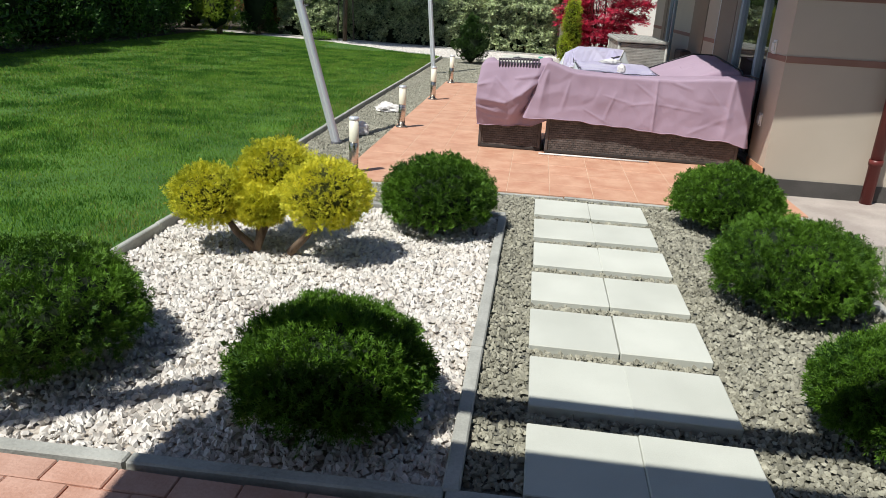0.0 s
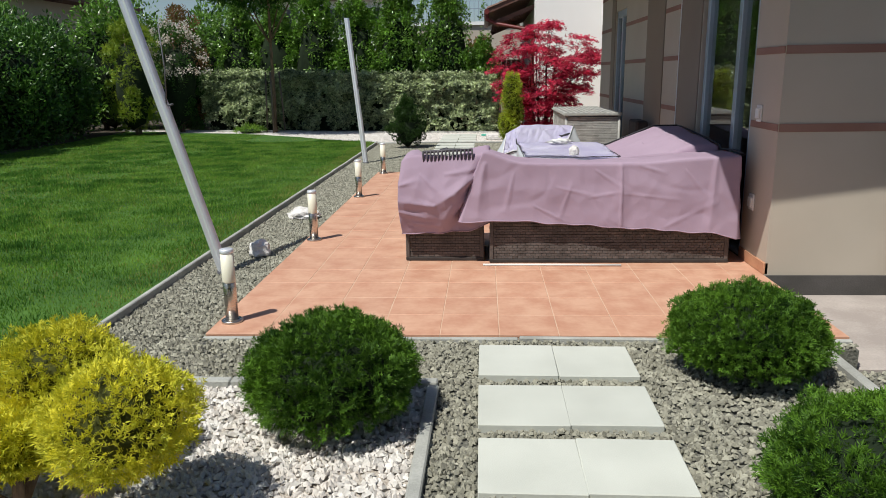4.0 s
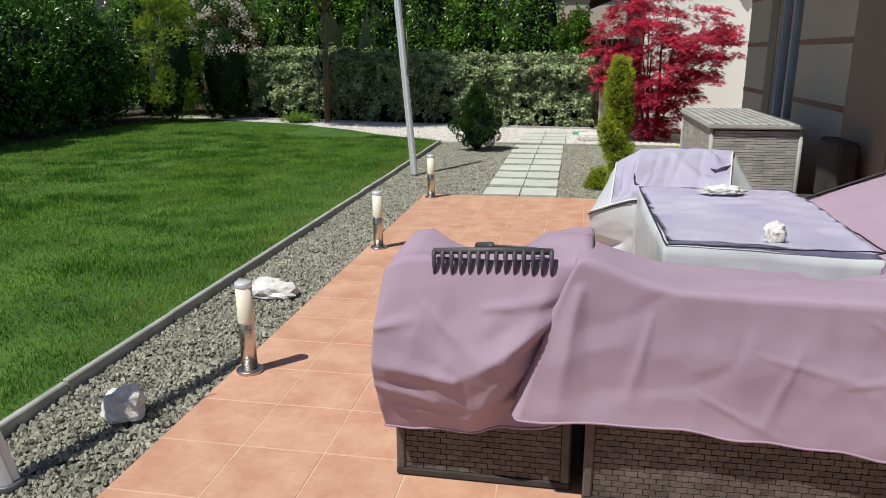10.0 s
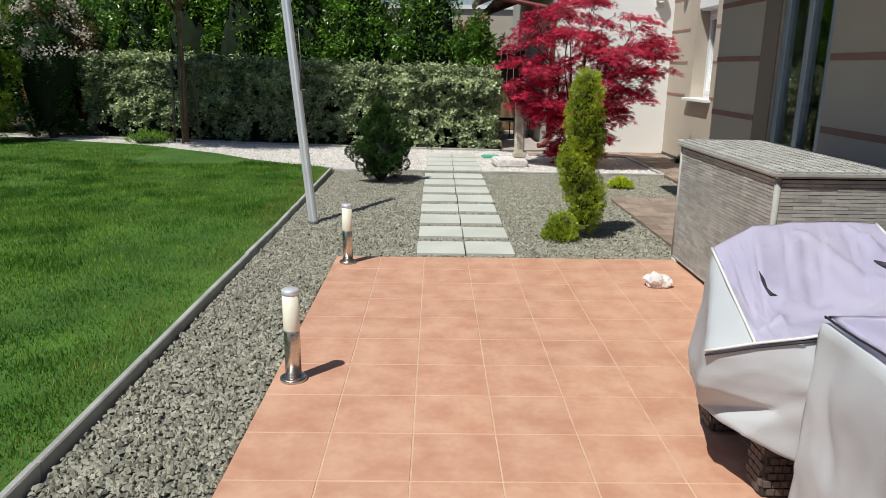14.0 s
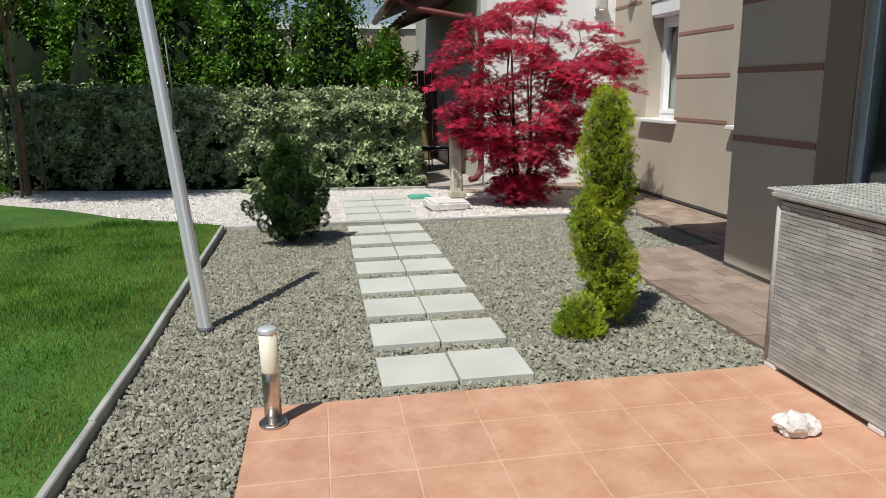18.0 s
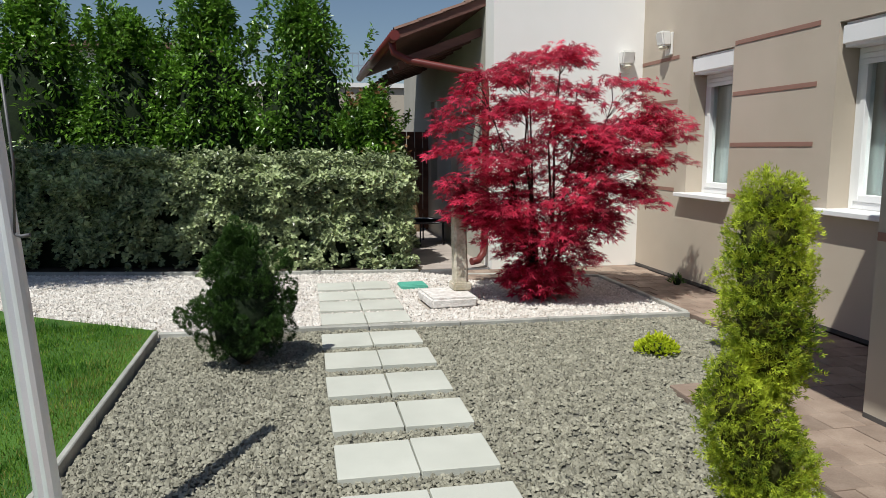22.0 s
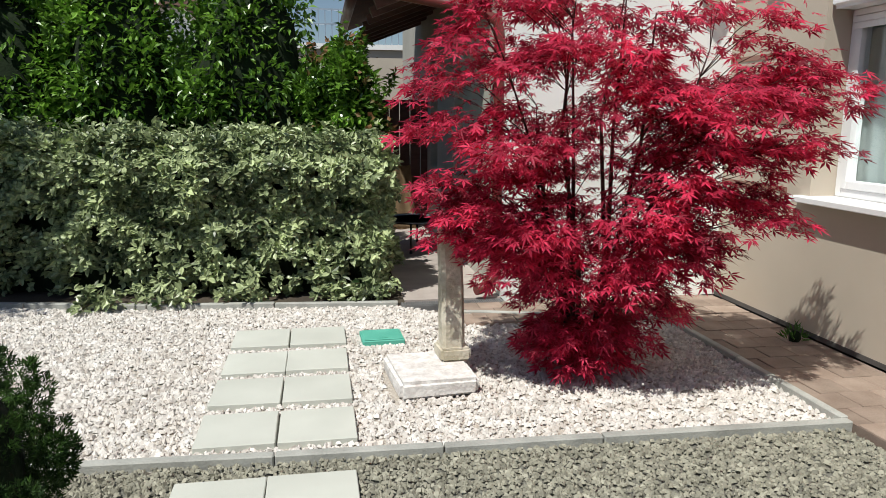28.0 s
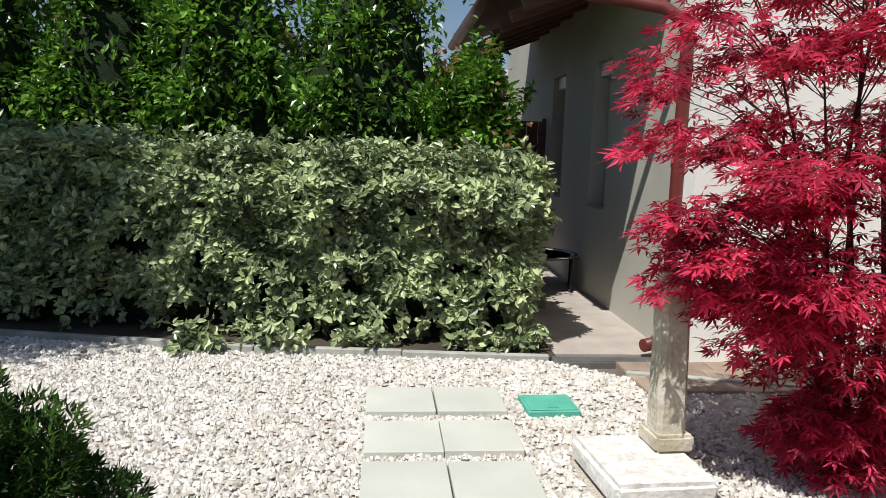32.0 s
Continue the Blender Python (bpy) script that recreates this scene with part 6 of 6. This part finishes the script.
part("lath", tube([(-0.74, 6.612, 0.012), (-0.20, 6.607, 0.013), (0.30, 6.600, 0.012)], 0.009, 7), "lamp_white", stick)

# storage box
sb = thing("storage_box", "grey woven rattan storage box with a flat lid", "storage box", at=(0.35, 11.265, 0))
bx0, bx1, by0, by1 = -0.06, 0.62, -0.785, 0.785
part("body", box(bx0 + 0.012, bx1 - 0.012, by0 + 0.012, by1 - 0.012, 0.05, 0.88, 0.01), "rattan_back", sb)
weave(sb, "y", bx0 + 0.012, by0 + 0.03, by1 - 0.03, 0.05, 0.88, "rattan_grey", 0.13, 0.0205, 0.005)
weave(sb, "x", by0 + 0.012, bx0 + 0.03, bx1 - 0.03, 0.05, 0.88, "rattan_grey", 0.13, 0.0205, 0.005)
for x in (bx0 + 0.012, bx1 - 0.012):
    for y in (by0 + 0.012, by1 - 0.012):
        part("corner_trim", tube([(x, y, 0.04), (x, y, 0.89)], 0.018, 8), "rattan_grey", sb)
part("base_trim", box(bx0, bx1, by0, by1, 0.03, 0.05, 0.006), "rattan_grey", sb)
for x in (bx0 + 0.03, bx1 - 0.03):
    for y in (by0 + 0.05, 0.0, by1 - 0.05):
        part("foot", box(x - 0.03, x + 0.03, y - 0.045, y + 0.045, 0.004, 0.03, 0.004), "lamp_white", sb, "white foot")
lid = part("lid", box(bx0 - 0.025, bx1 + 0.02, by0 - 0.03, by1 + 0.03, 0.89, 0.93, 0.012, seg=2), "rattan_grey", sb)
V_, F_ = [], []
for i in range(20):
    for j in range(64):
        xa, ya = bx0 - 0.01 + 0.0325 * i, by0 - 0.005 + 0.026 * j
        sl = 0.022 if i % 2 else -0.022
        zz = 0.931 + 0.0015 * ((i + j) % 2)
        k0 = len(V_)
        V_ += [(xa + 0.0015, ya, zz - 0.004), (xa + 0.031, ya + sl, zz - 0.004), (xa + 0.031, ya + sl + 0.022, zz - 0.004), (xa + 0.0015, ya + 0.022, zz - 0.004), (xa + 0.005, ya + 0.004, zz + 0.004), (xa + 0.027, ya + sl * 0.8 + 0.004, zz + 0.004), (xa + 0.027, ya + sl * 0.8 + 0.018, zz + 0.004), (xa + 0.005, ya + 0.018, zz + 0.004)]
        F_ += [tuple(k0 + q for q in f_) for f_ in ((4, 5, 6, 7), (0, 1, 5, 4), (1, 2, 6, 5), (2, 3, 7, 6), (3, 0, 4, 7))]
tagged(mesh_object("weave", np.array(V_), np.array(F_), "rattan_grey", lid), kind="stuff")
cr = thing("chair_back", "dark brown garden chair standing behind the storage box", "chair", at=(1.10, 10.15, 0))
part("backrest", box(-0.05, 0.09, -0.22, 0.22, 0.42, 0.86, 0.02), "rattan_back", cr)
part("seat", box(-0.42, 0.09, -0.22, 0.22, 0.34, 0.42, 0.02), "rattan_back", cr)
for x in (-0.38, 0.05):
    for y in (-0.19, 0.19):
        part("leg", box(x - 0.02, x + 0.02, y - 0.02, y + 0.02, 0.006, 0.34), "rattan_back", cr)

# ---- bollard lamps ----
def bollard(at):
    t = thing("bollard_lamp", "stainless steel bollard lamp with an opal glass head", "lamp", "bollard lamps", at)
    base = part("base_plate", lathe([(0.064, 0), (0.064, 0.012), (0.058, 0.016), (0.044, 0.018)], 28), "steel", t)
    for k in range(3):
        a = 2.09 * k
        part("screw", lathe([(0.005, 0.016), (0.005, 0.02)], 8, at=(0.053 * math.cos(a), 0.053 * math.sin(a), 0)), "steel", base)
    part("tube", lathe([(0.038, 0.016), (0.038, 0.245), (0.036, 0.248)], 28), "steel", t)
    part("diffuser", lathe([(0.037, 0.246), (0.0385, 0.255), (0.0385, 0.425)], 28), "opal", t, "cream opal glass")
    part("cap", lathe([(0.0395, 0.425), (0.0405, 0.430), (0.0405, 0.446), (0.035, 0.450), (0.001, 0.451)], 28), "alu", t)
    return t


b0 = bollard((-2.245, 5.335, 0.004))
for x, y in ((-2.25, 7.495), (-2.235, 9.78), (-2.225, 11.85)):
    copy_thing(b0, pose(x, y, 0.004))

# ---- aluminium poles of the sun sail ----
def pole(base, lean_x, lean_y, h, clip, label):
    t = thing("sail_pole", label, "pole", "leaning aluminium poles", base)
    top = Vector((lean_x * h, lean_y * h, h))
    bm = bmesh.new()
    n_ = 16
    prof = []
    for k in range(n_):
        a = 2 * math.pi * k / n_
        r = 0.044 if k % 4 else 0.034
        prof.append((r * math.cos(a), r * math.sin(a)))
    rings = [[bm.verts.new((px + q.x, py + q.y, q.z)) for px, py in prof] for q in (Vector((0, 0, -0.02)), top)]
    for k in range(n_):
        bm.faces.new((rings[0][k], rings[0][(k + 1) % n_], rings[1][(k + 1) % n_], rings[1][k]))
    bm.faces.new(rings[0][::-1])
    bm.faces.new(rings[1])
    part("shaft", bm, "alu", t)
    part("ground_sleeve", lathe([(0.055, -0.04), (0.055, 0.0), (0.046, 0.004)], 16), "alu_dark", t)
    c = top * (clip / h)
    part("cleat", tube([c + Vector((0.04, -0.02, 0.0)), c + Vector((0.06, -0.03, -0.005)), c + Vector((0.09, -0.035, 0.0))], 0.007, 6), "alu_dark", t)
    part("cord", tube([c + Vector((0.034, -0.02, 0.55)), c + Vector((0.05, -0.02, 0.25)), c + Vector((0.035, -0.02, 0.0))], 0.005, 5), "alu_dark", t)
    return t


pole((-2.71, 6.49, 0), -0.275, 0.0, 2.75, 1.25, "aluminium pole leaning out over the grey gravel")
pole((-2.73, 13.32, 0), -0.115, 0.12, 2.35, 1.22, "aluminium pole leaning slightly beside the lawn kerb")

# ---- stone post, lid, kerbs, slabs ----
ps = thing("stone_post", "weathered pale stone post on a white stone base", "post", at=(-0.27, 17.74, 0), rz=4)
bm = box(-0.41, 0.07, -0.39, 0.14, -0.02, 0.085, 0.02, seg=2)
for v in bm.verts:
    v.co += Vector((0.02 * noise.noise(v.co * 9), 0.02 * noise.noise(v.co * 9 + Vector((5, 0, 0))), 0.008 * noise.noise(v.co * 14)))
part("base", bm, "rock", ps, "white rough stone base")
part("foot_block", box(-0.09, 0.10, -0.10, 0.11, 0.085, 0.17, 0.015, seg=2), "old_stone", ps)
bm = bmesh.new()
prev = None
rows_ = []
for j in range(15):
    z = 0.165 + 0.76 * j / 14
    w = 0.072 - 0.006 * j / 14
    rows_.append([bm.verts.new((w * sx_ + 0.006 * noise.noise(Vector((sx_ * 3, sy_ * 3, z * 7))) - 0.02 * j / 14, w * sy_ + 0.006 * noise.noise(Vector((sx_ * 3 + 9, sy_ * 3, z * 7))), z)) for sx_, sy_ in ((-0.7, -1), (0.7, -1), (1, -0.7), (1, 0.7), (0.7, 1), (-0.7, 1), (-1, 0.7), (-1, -0.7))])
for a, b_ in zip(rows_, rows_[1:]):
    for k in range(8):
        bm.faces.new((a[k], a[(k + 1) % 8], b_[(k + 1) % 8], b_[k]))
bm.faces.new(rows_[-1])
bm.faces.new(rows_[0][::-1])
part("shaft", bm, "old_stone", ps)
ld_ = thing("manhole_lid", "square green plastic lid set in white gravel", "lid", at=(-0.645, 18.50, 0), rz=2)
part("frame", box(-0.15, 0.15, -0.135, 0.135, -0.03, 0.012, 0.004), "lid_green", ld_)
part("cover", box(-0.135, 0.135, -0.12, 0.12, 0.012, 0.02, 0.004), "lid_green", ld_)
part("handle", box(-0.03, 0.03, -0.10, -0.085, 0.02, 0.024), "lid_green", ld_)

kerbs = thing("kerb_edging", "grey concrete kerb edging of lawn and gravel beds", "kerb")
tagged(kerbs, kind="structure")


def kerb_line(pts, w, z1, piece=1.0):
    """Kerb stones laid end to end along a line."""
    for (xa, ya), (xb, yb) in zip(pts, pts[1:]):
        length = math.hypot(xb - xa, yb - ya)
        n = max(1, round(length / piece))
        ang = math.degrees(math.atan2(yb - ya, xb - xa))
        for k in range(n):
            t = (k + 0.5) / n
            ob = part("kerb_stone", box(-length / n / 2 + 0.003, length / n / 2 - 0.003, -w / 2, w / 2, -0.2, z1, 0.006), "kerb", kerbs)
            ob.matrix_basis = pose(xa + (xb - xa) * t, ya + (yb - ya) * t, random.uniform(-0.004, 0.004), 0, random.uniform(-0.3, 0.3), ang + random.uniform(-0.35, 0.35))


kerb_line([(-3.02, 1.47), (-3.02, 3.6), (-3.0, 4.5), (-3.03, 9.0), (-3.02, 13.0), (-3.05, 16.78)], 0.036, 0.030)
kerb_line([(-0.985, 1.53), (-0.975, 4.46)], 0.055, 0.008)
kerb_line([(-2.97, 4.50), (-0.95, 4.50)], 0.055, 0.008)
kerb_line([(-3.0, 1.48), (1.0, 1.56)], 0.055, 0.006)
kerb_line([(-3.03, 16.80), (-1.3, 16.715), (0.3, 16.67), (1.67, 16.64)], 0.055, 0.012)
kerb_line([(1.66, 16.67), (1.66, 18.66), (0.02, 19.1)], 0.05, 0.012)
kerb_line([(-11, 21.33), (-9.6, 21.04), (-2.5, 19.61), (-0.42, 19.44)], 0.055, 0.02)
kerb_line([(1.05, 1.6), (1.05, 5.05)], 0.055, 0.012)
kerb_line([(-2.345, 5.11), (1.27, 5.11)], 0.03, -0.004)


def stepping_slab(x, y, lab):
    ob = part("stepping_slab", box(-0.195, 0.195, -0.196, 0.196, -0.05, 0.004, 0.004), "slab")
    ob.matrix_basis = pose(x, y, random.uniform(-0.003, 0.003), random.uniform(-0.3, 0.3), random.uniform(-0.3, 0.3), random.uniform(-0.5, 0.5))
    tagged(ob, lab, "paving slab", "stepping slabs")
    return ob


first = None
slab_at = []
for k in range(8):
    for x in (-0.563, -0.172):
        slab_at.append((x, 4.778 - 0.503 * k, "square pale grey concrete slab in grey gravel"))
for k in range(8):
    for x in (-1.518, -1.120):
        slab_at.append((x, 12.378 + 0.5645 * k, "square pale grey concrete slab in grey gravel"))
for k in range(4):
    for x in (-1.50, -1.10):
        slab_at.append((x, 17.05 + 0.513 * k, "square pale grey concrete slab in white gravel"))
for x, y, lab in slab_at:
    if first is None:
        first = stepping_slab(x, y, lab)
    else:
        ob = new("stepping_slab", first.data)
        ob.matrix_basis = pose(x + random.uniform(-0.004, 0.004), y + random.uniform(-0.006, 0.006), random.uniform(-0.003, 0.003), random.uniform(-0.3, 0.3), random.uniform(-0.3, 0.3), random.uniform(-0.5, 0.5))
        tagged(ob, lab, "paving slab", "stepping slabs")

# ---- terrace tiles ----
TX0, TX1, TY0, TY1 = -2.335, 1.265, 5.128, 12.04
terrace = structure("terrace", box(TX0 + 0.004, TX1, TY0 + 0.004, TY1 - 0.004, -0.3, 0.0018), "grout", "terracotta tiled terrace with pale joints", "terrace")
xs = [TX0] + [x for x in (0.025 + 0.3353 * k for k in range(-7, 5)) if TX0 + 0.05 < x < TX1 - 0.03] + [TX1]
ys = [TY0] + [y for y in (5.47 + 0.3457 * k for k in range(0, 21)) if TY0 + 0.05 < y < TY1 - 0.03] + [TY1]
tile_mesh = {}
for xa, xb in zip(xs, xs[1:]):
    for ya, yb in zip(ys, ys[1:]):
        key = (round(xb - xa, 3), round(yb - ya, 3))
        if key not in tile_mesh:
            hx_, hy_ = (xb - xa) / 2 - 0.0024, (yb - ya) / 2 - 0.0024
            ob = part("tile", box(-hx_, hx_, -hy_, hy_, -0.012, 0.0035, 0.0018), "tile", terrace)
            tile_mesh[key] = ob.data
        else:
            ob = new("tile", tile_mesh[key])
            ob.parent = terrace
        ob.matrix_basis = pose((xa + xb) / 2, (ya + yb) / 2, random.uniform(-0.0006, 0.0006), random.uniform(-0.06, 0.06), random.uniform(-0.06, 0.06), 0)

# ---- brown pavers along the house, red pavers at the porch ----
def paved(name, rects, sx_, sy_, material, label, shift=True):
    bed = None
    me_ = None
    for x0, x1, y0, y1 in rects:
        bm = box(x0, x1, y0, y1, -0.3, -0.008)
        if bed is None:
            bed = structure(name, bm, material, label, "pavement")
        else:
            part("bedding", bm, material, bed)
        for j in range(int((y1 - y0) / sy_ + 0.5)):
            for i in range(int((x1 - x0) / sx_ + 1)):
                x = x0 + (i + 0.5 + (0.5 if shift and j % 2 else 0)) * sx_
                if x + sx_ * 0.3 > x1:
                    continue
                if me_ is None:
                    ob = part("paver", box(-sx_ / 2 + 0.002, sx_ / 2 - 0.002, -sy_ / 2 + 0.002, sy_ / 2 - 0.002, -0.05, 0.0, 0.004), material, bed)
                    me_ = ob.data
                else:
                    ob = new("paver", me_)
                    ob.parent = bed
                ob.matrix_basis = pose(x, y0 + (j + 0.5) * sy_, random.uniform(-0.002, 0.003), random.uniform(-0.3, 0.3), random.uniform(-0.3, 0.3), 0)
    return bed


paved("pavement_brown", ((0.46, 2.44, 12.07, 14.70), (1.68, 2.44, 14.71, 18.72), (0.03, 2.44, 18.74, 19.33)), 0.21, 0.21, "paver", "brown mottled concrete pavers along the house wall")
paved("pavement_red", ((-3.4, 1.0, 0.75, 1.43),), 0.20, 0.10, "paver_red", "reddish concrete pavers at the porch")
structure("pavement_porch", box(-8, 6, -6, 0.74, -0.3, -0.012), "paver_red", "reddish paved floor under the porch", "pavement")


# ---- gravel ----
def inside(px, py, poly):
    r = np.zeros(len(px), bool)
    for (xa, ya), (xb, yb) in zip(poly, poly[1:] + poly[:1]):
        if ya == yb:
            continue
        hit = ((ya > py) != (yb > py)) & (px < (xb - xa) * (py - ya) / (yb - ya) + xa)
        r ^= hit
    return r


def gravel(name, parent, outline, density, size, material, holes, seed, z=-0.024, limit=None):
    """Loose angular stones spread over a plan outline, none inside the holes (x0, x1, y0, y1)."""
    rng = np.random.default_rng(seed)
    xs_, ys_ = [p[0] for p in outline], [p[1] for p in outline]
    x0, x1, y0, y1 = max(min(xs_), limit[0] if limit else -99), max(xs_), min(ys_), max(ys_)
    n = int((x1 - x0) * (y1 - y0) * density)
    px, py = rng.uniform(x0, x1, n), rng.uniform(y0, y1, n)
    ok = inside(px, py, outline)
    for a0, a1, c0, c1 in holes:
        ok &= ~((px > a0) & (px < a1) & (py > c0) & (py < c1))
    px, py = px[ok], py[ok]
    n = len(px)
    t = np.array([(-1, -1, -1), (1, -1, -1), (1, 1, -1), (-1, 1, -1), (-0.62, 0.1, 1), (0.62, -0.1, 1)])
    f = np.array([(0, 1, 5, 4), (2, 3, 4, 5), (1, 2, 5, 5), (3, 0, 4, 4)])
    v = t[None] * (1 + rng.normal(size=(n, 6, 3)) * 0.24) * (size * rng.uniform(0.55, 1.25, (n, 1, 1)) * np.array((1.0, 0.66, 0.5)))
    ang = rng.uniform(0, 6.283, (n, 3)) * np.array((1, 0.11, 0.11)) - np.array((0, 0.35, 0.35))
    c, s = np.cos(ang), np.sin(ang)
    y_, z_ = v[..., 1] * c[:, 1:2] - v[..., 2] * s[:, 1:2], v[..., 1] * s[:, 1:2] + v[..., 2] * c[:, 1:2]
    x_ = v[..., 0] * c[:, 2:3] + z_ * s[:, 2:3]
    z_ = -v[..., 0] * s[:, 2:3] + z_ * c[:, 2:3]
    X = x_ * c[:, 0:1] - y_ * s[:, 0:1] + px[:, None]
    Y = x_ * s[:, 0:1] + y_ * c[:, 0:1] + py[:, None]
    Z = z_ + (z + rng.uniform(-0.004, 0.010, n))[:, None]
    step = (np.arange(n) * 6)[:, None, None]
    faces = [tuple(q) for q in (f[None, :2] + step).reshape(-1, 4).tolist()] + [tuple(q) for q in (f[None, 2:, :3] + step).reshape(-1, 3).tolist()]
    me = bpy.data.meshes.new(name)
    me.from_pydata(np.stack([X, Y, Z], -1).reshape(-1, 3).tolist(), [], faces)
    me.materials.append(M[material])
    ob = new(name, me)
    return ob


SLAB_HOLES = [(x - 0.20, x + 0.20, y - 0.20, y + 0.20) for x, y, _ in slab_at]
TERR = [(-2.35, 1.3, 5.095, 12.05)]
g1 = gravel("grey_gravel", None, [(-2.985, 4.535), (-0.95, 4.535), (-0.95, 1.6), (1.02, 1.6), (1.02, 5.03), (1.27, 5.03), (1.27, 5.12), (-2.35, 5.12), (-2.35, 12.05), (0.44, 12.05), (0.44, 14.71), (1.62, 14.71), (1.62, 16.60), (-2.985, 16.75)], 3900, 0.0116, "grey_stone", SLAB_HOLES + TERR, 201)
tagged(g1, "loose grey crushed gravel", "gravel", kind="stuff")
g2 = gravel("white_gravel", None, [(-2.985, 1.52), (-1.02, 1.55), (-1.01, 4.47), (-2.985, 4.47)], 2900, 0.0142, "white_stone", [], 202)
tagged(g2, "loose white marble gravel among the bushes", "gravel", kind="stuff")
g3 = gravel("white_gravel", None, [(-3.05, 16.82), (-1.3, 16.75), (1.66, 16.68), (1.66, 18.64), (0.0, 19.07), (-0.42, 19.42), (-2.5, 19.58), (-9.6, 21.0), (-10.9, 21.28), (-10.9, 20.9), (-9.6, 20.64), (-8.2, 20.09), (-7.0, 19.69), (-6.1, 19.14), (-5.2, 18.54), (-4.4, 17.79), (-3.6, 17.29)], 2500, 0.0145, "white_stone", SLAB_HOLES + [(-0.70, -0.20, 17.36, 17.88)], 203, limit=(-11,))
tagged(g3, "loose white marble gravel before the hedge", "gravel", kind="stuff")
g4 = gravel("grey_gravel", None, [(1.09, 2.6), (3.6, 2.6), (3.6, 5.03), (1.09, 5.03)], 2200, 0.0125, "grey_stone", [], 204, z=-0.157)
tagged(g4, "loose grey gravel by the concrete strip", "gravel", kind="stuff")


# ---- grass blades ----
def grass(name, regions, seed, h, w, material, label, clumps=0):
    rng = np.random.default_rng(seed)
    px, py = [], []
    for x0, x1, y0, y1, n in regions:
        px.append(rng.uniform(x0, x1, n))
        py.append(rng.uniform(y0, y1, n))
    px, py = np.concatenate(px), np.concatenate(py)
    if clumps:
        k = rng.integers(0, clumps, len(px))
        sel = rng.integers(0, len(px), clumps)
        px, py = px[sel][k] + rng.normal(size=len(px)) * 0.11, py[sel][k] + rng.normal(size=len(px)) * 0.10
    ok = inside(px, py, LAWN) & (px < -3.08)
    px, py = px[ok], py[ok]
    n = len(px)
    a = rng.uniform(0, 6.283, n)
    patch = np.sin(px * 1.9 + np.sin(py * 1.3) * 1.5) * np.sin(py * 2.3 + px * 0.7) * 0.5 + 0.5
    far = np.clip((-px - 3) / 6, 0, 1)
    hh = h * rng.uniform(0.5, 1.3, n) * (0.7 + 0.6 * patch)
    ww = w * (1 + 1.5 * far) * rng.uniform(0.7, 1.3, n)
    ln = rng.uniform(0.15, 0.9, n) * hh
    b_ = rng.uniform(0, 6.283, n)
    v = np.zeros((n, 3, 3))
    v[:, 0] = np.stack([px - ww * np.cos(a), py - ww * np.sin(a), np.full(n, -0.01)], 1)
    v[:, 1] = np.stack([px + ww * np.cos(a), py + ww * np.sin(a), np.full(n, -0.01)], 1)
    v[:, 2] = np.stack([px + ln * np.cos(b_), py + ln * np.sin(b_), hh], 1)
    ob = mesh_object(name, v.reshape(-1, 3), np.arange(3 * n).reshape(n, 3), material)
    return tagged(ob, label, "grass", kind="stuff")


grass("lawn_grass", ((-6.2, -3.07, 3.0, 17.2, 190000), (-10.4, -6.2, 3.0, 19.6, 120000), (-14, -10.4, 4, 19, 20000), (-7, -3.07, 0, 3.0, 30000)), 301, 0.023, 0.0038, "blade", "dense short green lawn blades")
grass("dry_grass", ((-3.35, -3.06, 3.0, 16.8, 6500), (-9, -3.3, 3.5, 18, 16000)), 302, 0.028, 0.0038, "blade_dry", "yellowish dry blades at the lawn's edge")

grass("lawn_clumps", ((-8.5, -3.2, 3.2, 17.4, 60000),), 303, 0.038, 0.0042, "blade_deep", "denser dark green tufts in the lawn", 320)
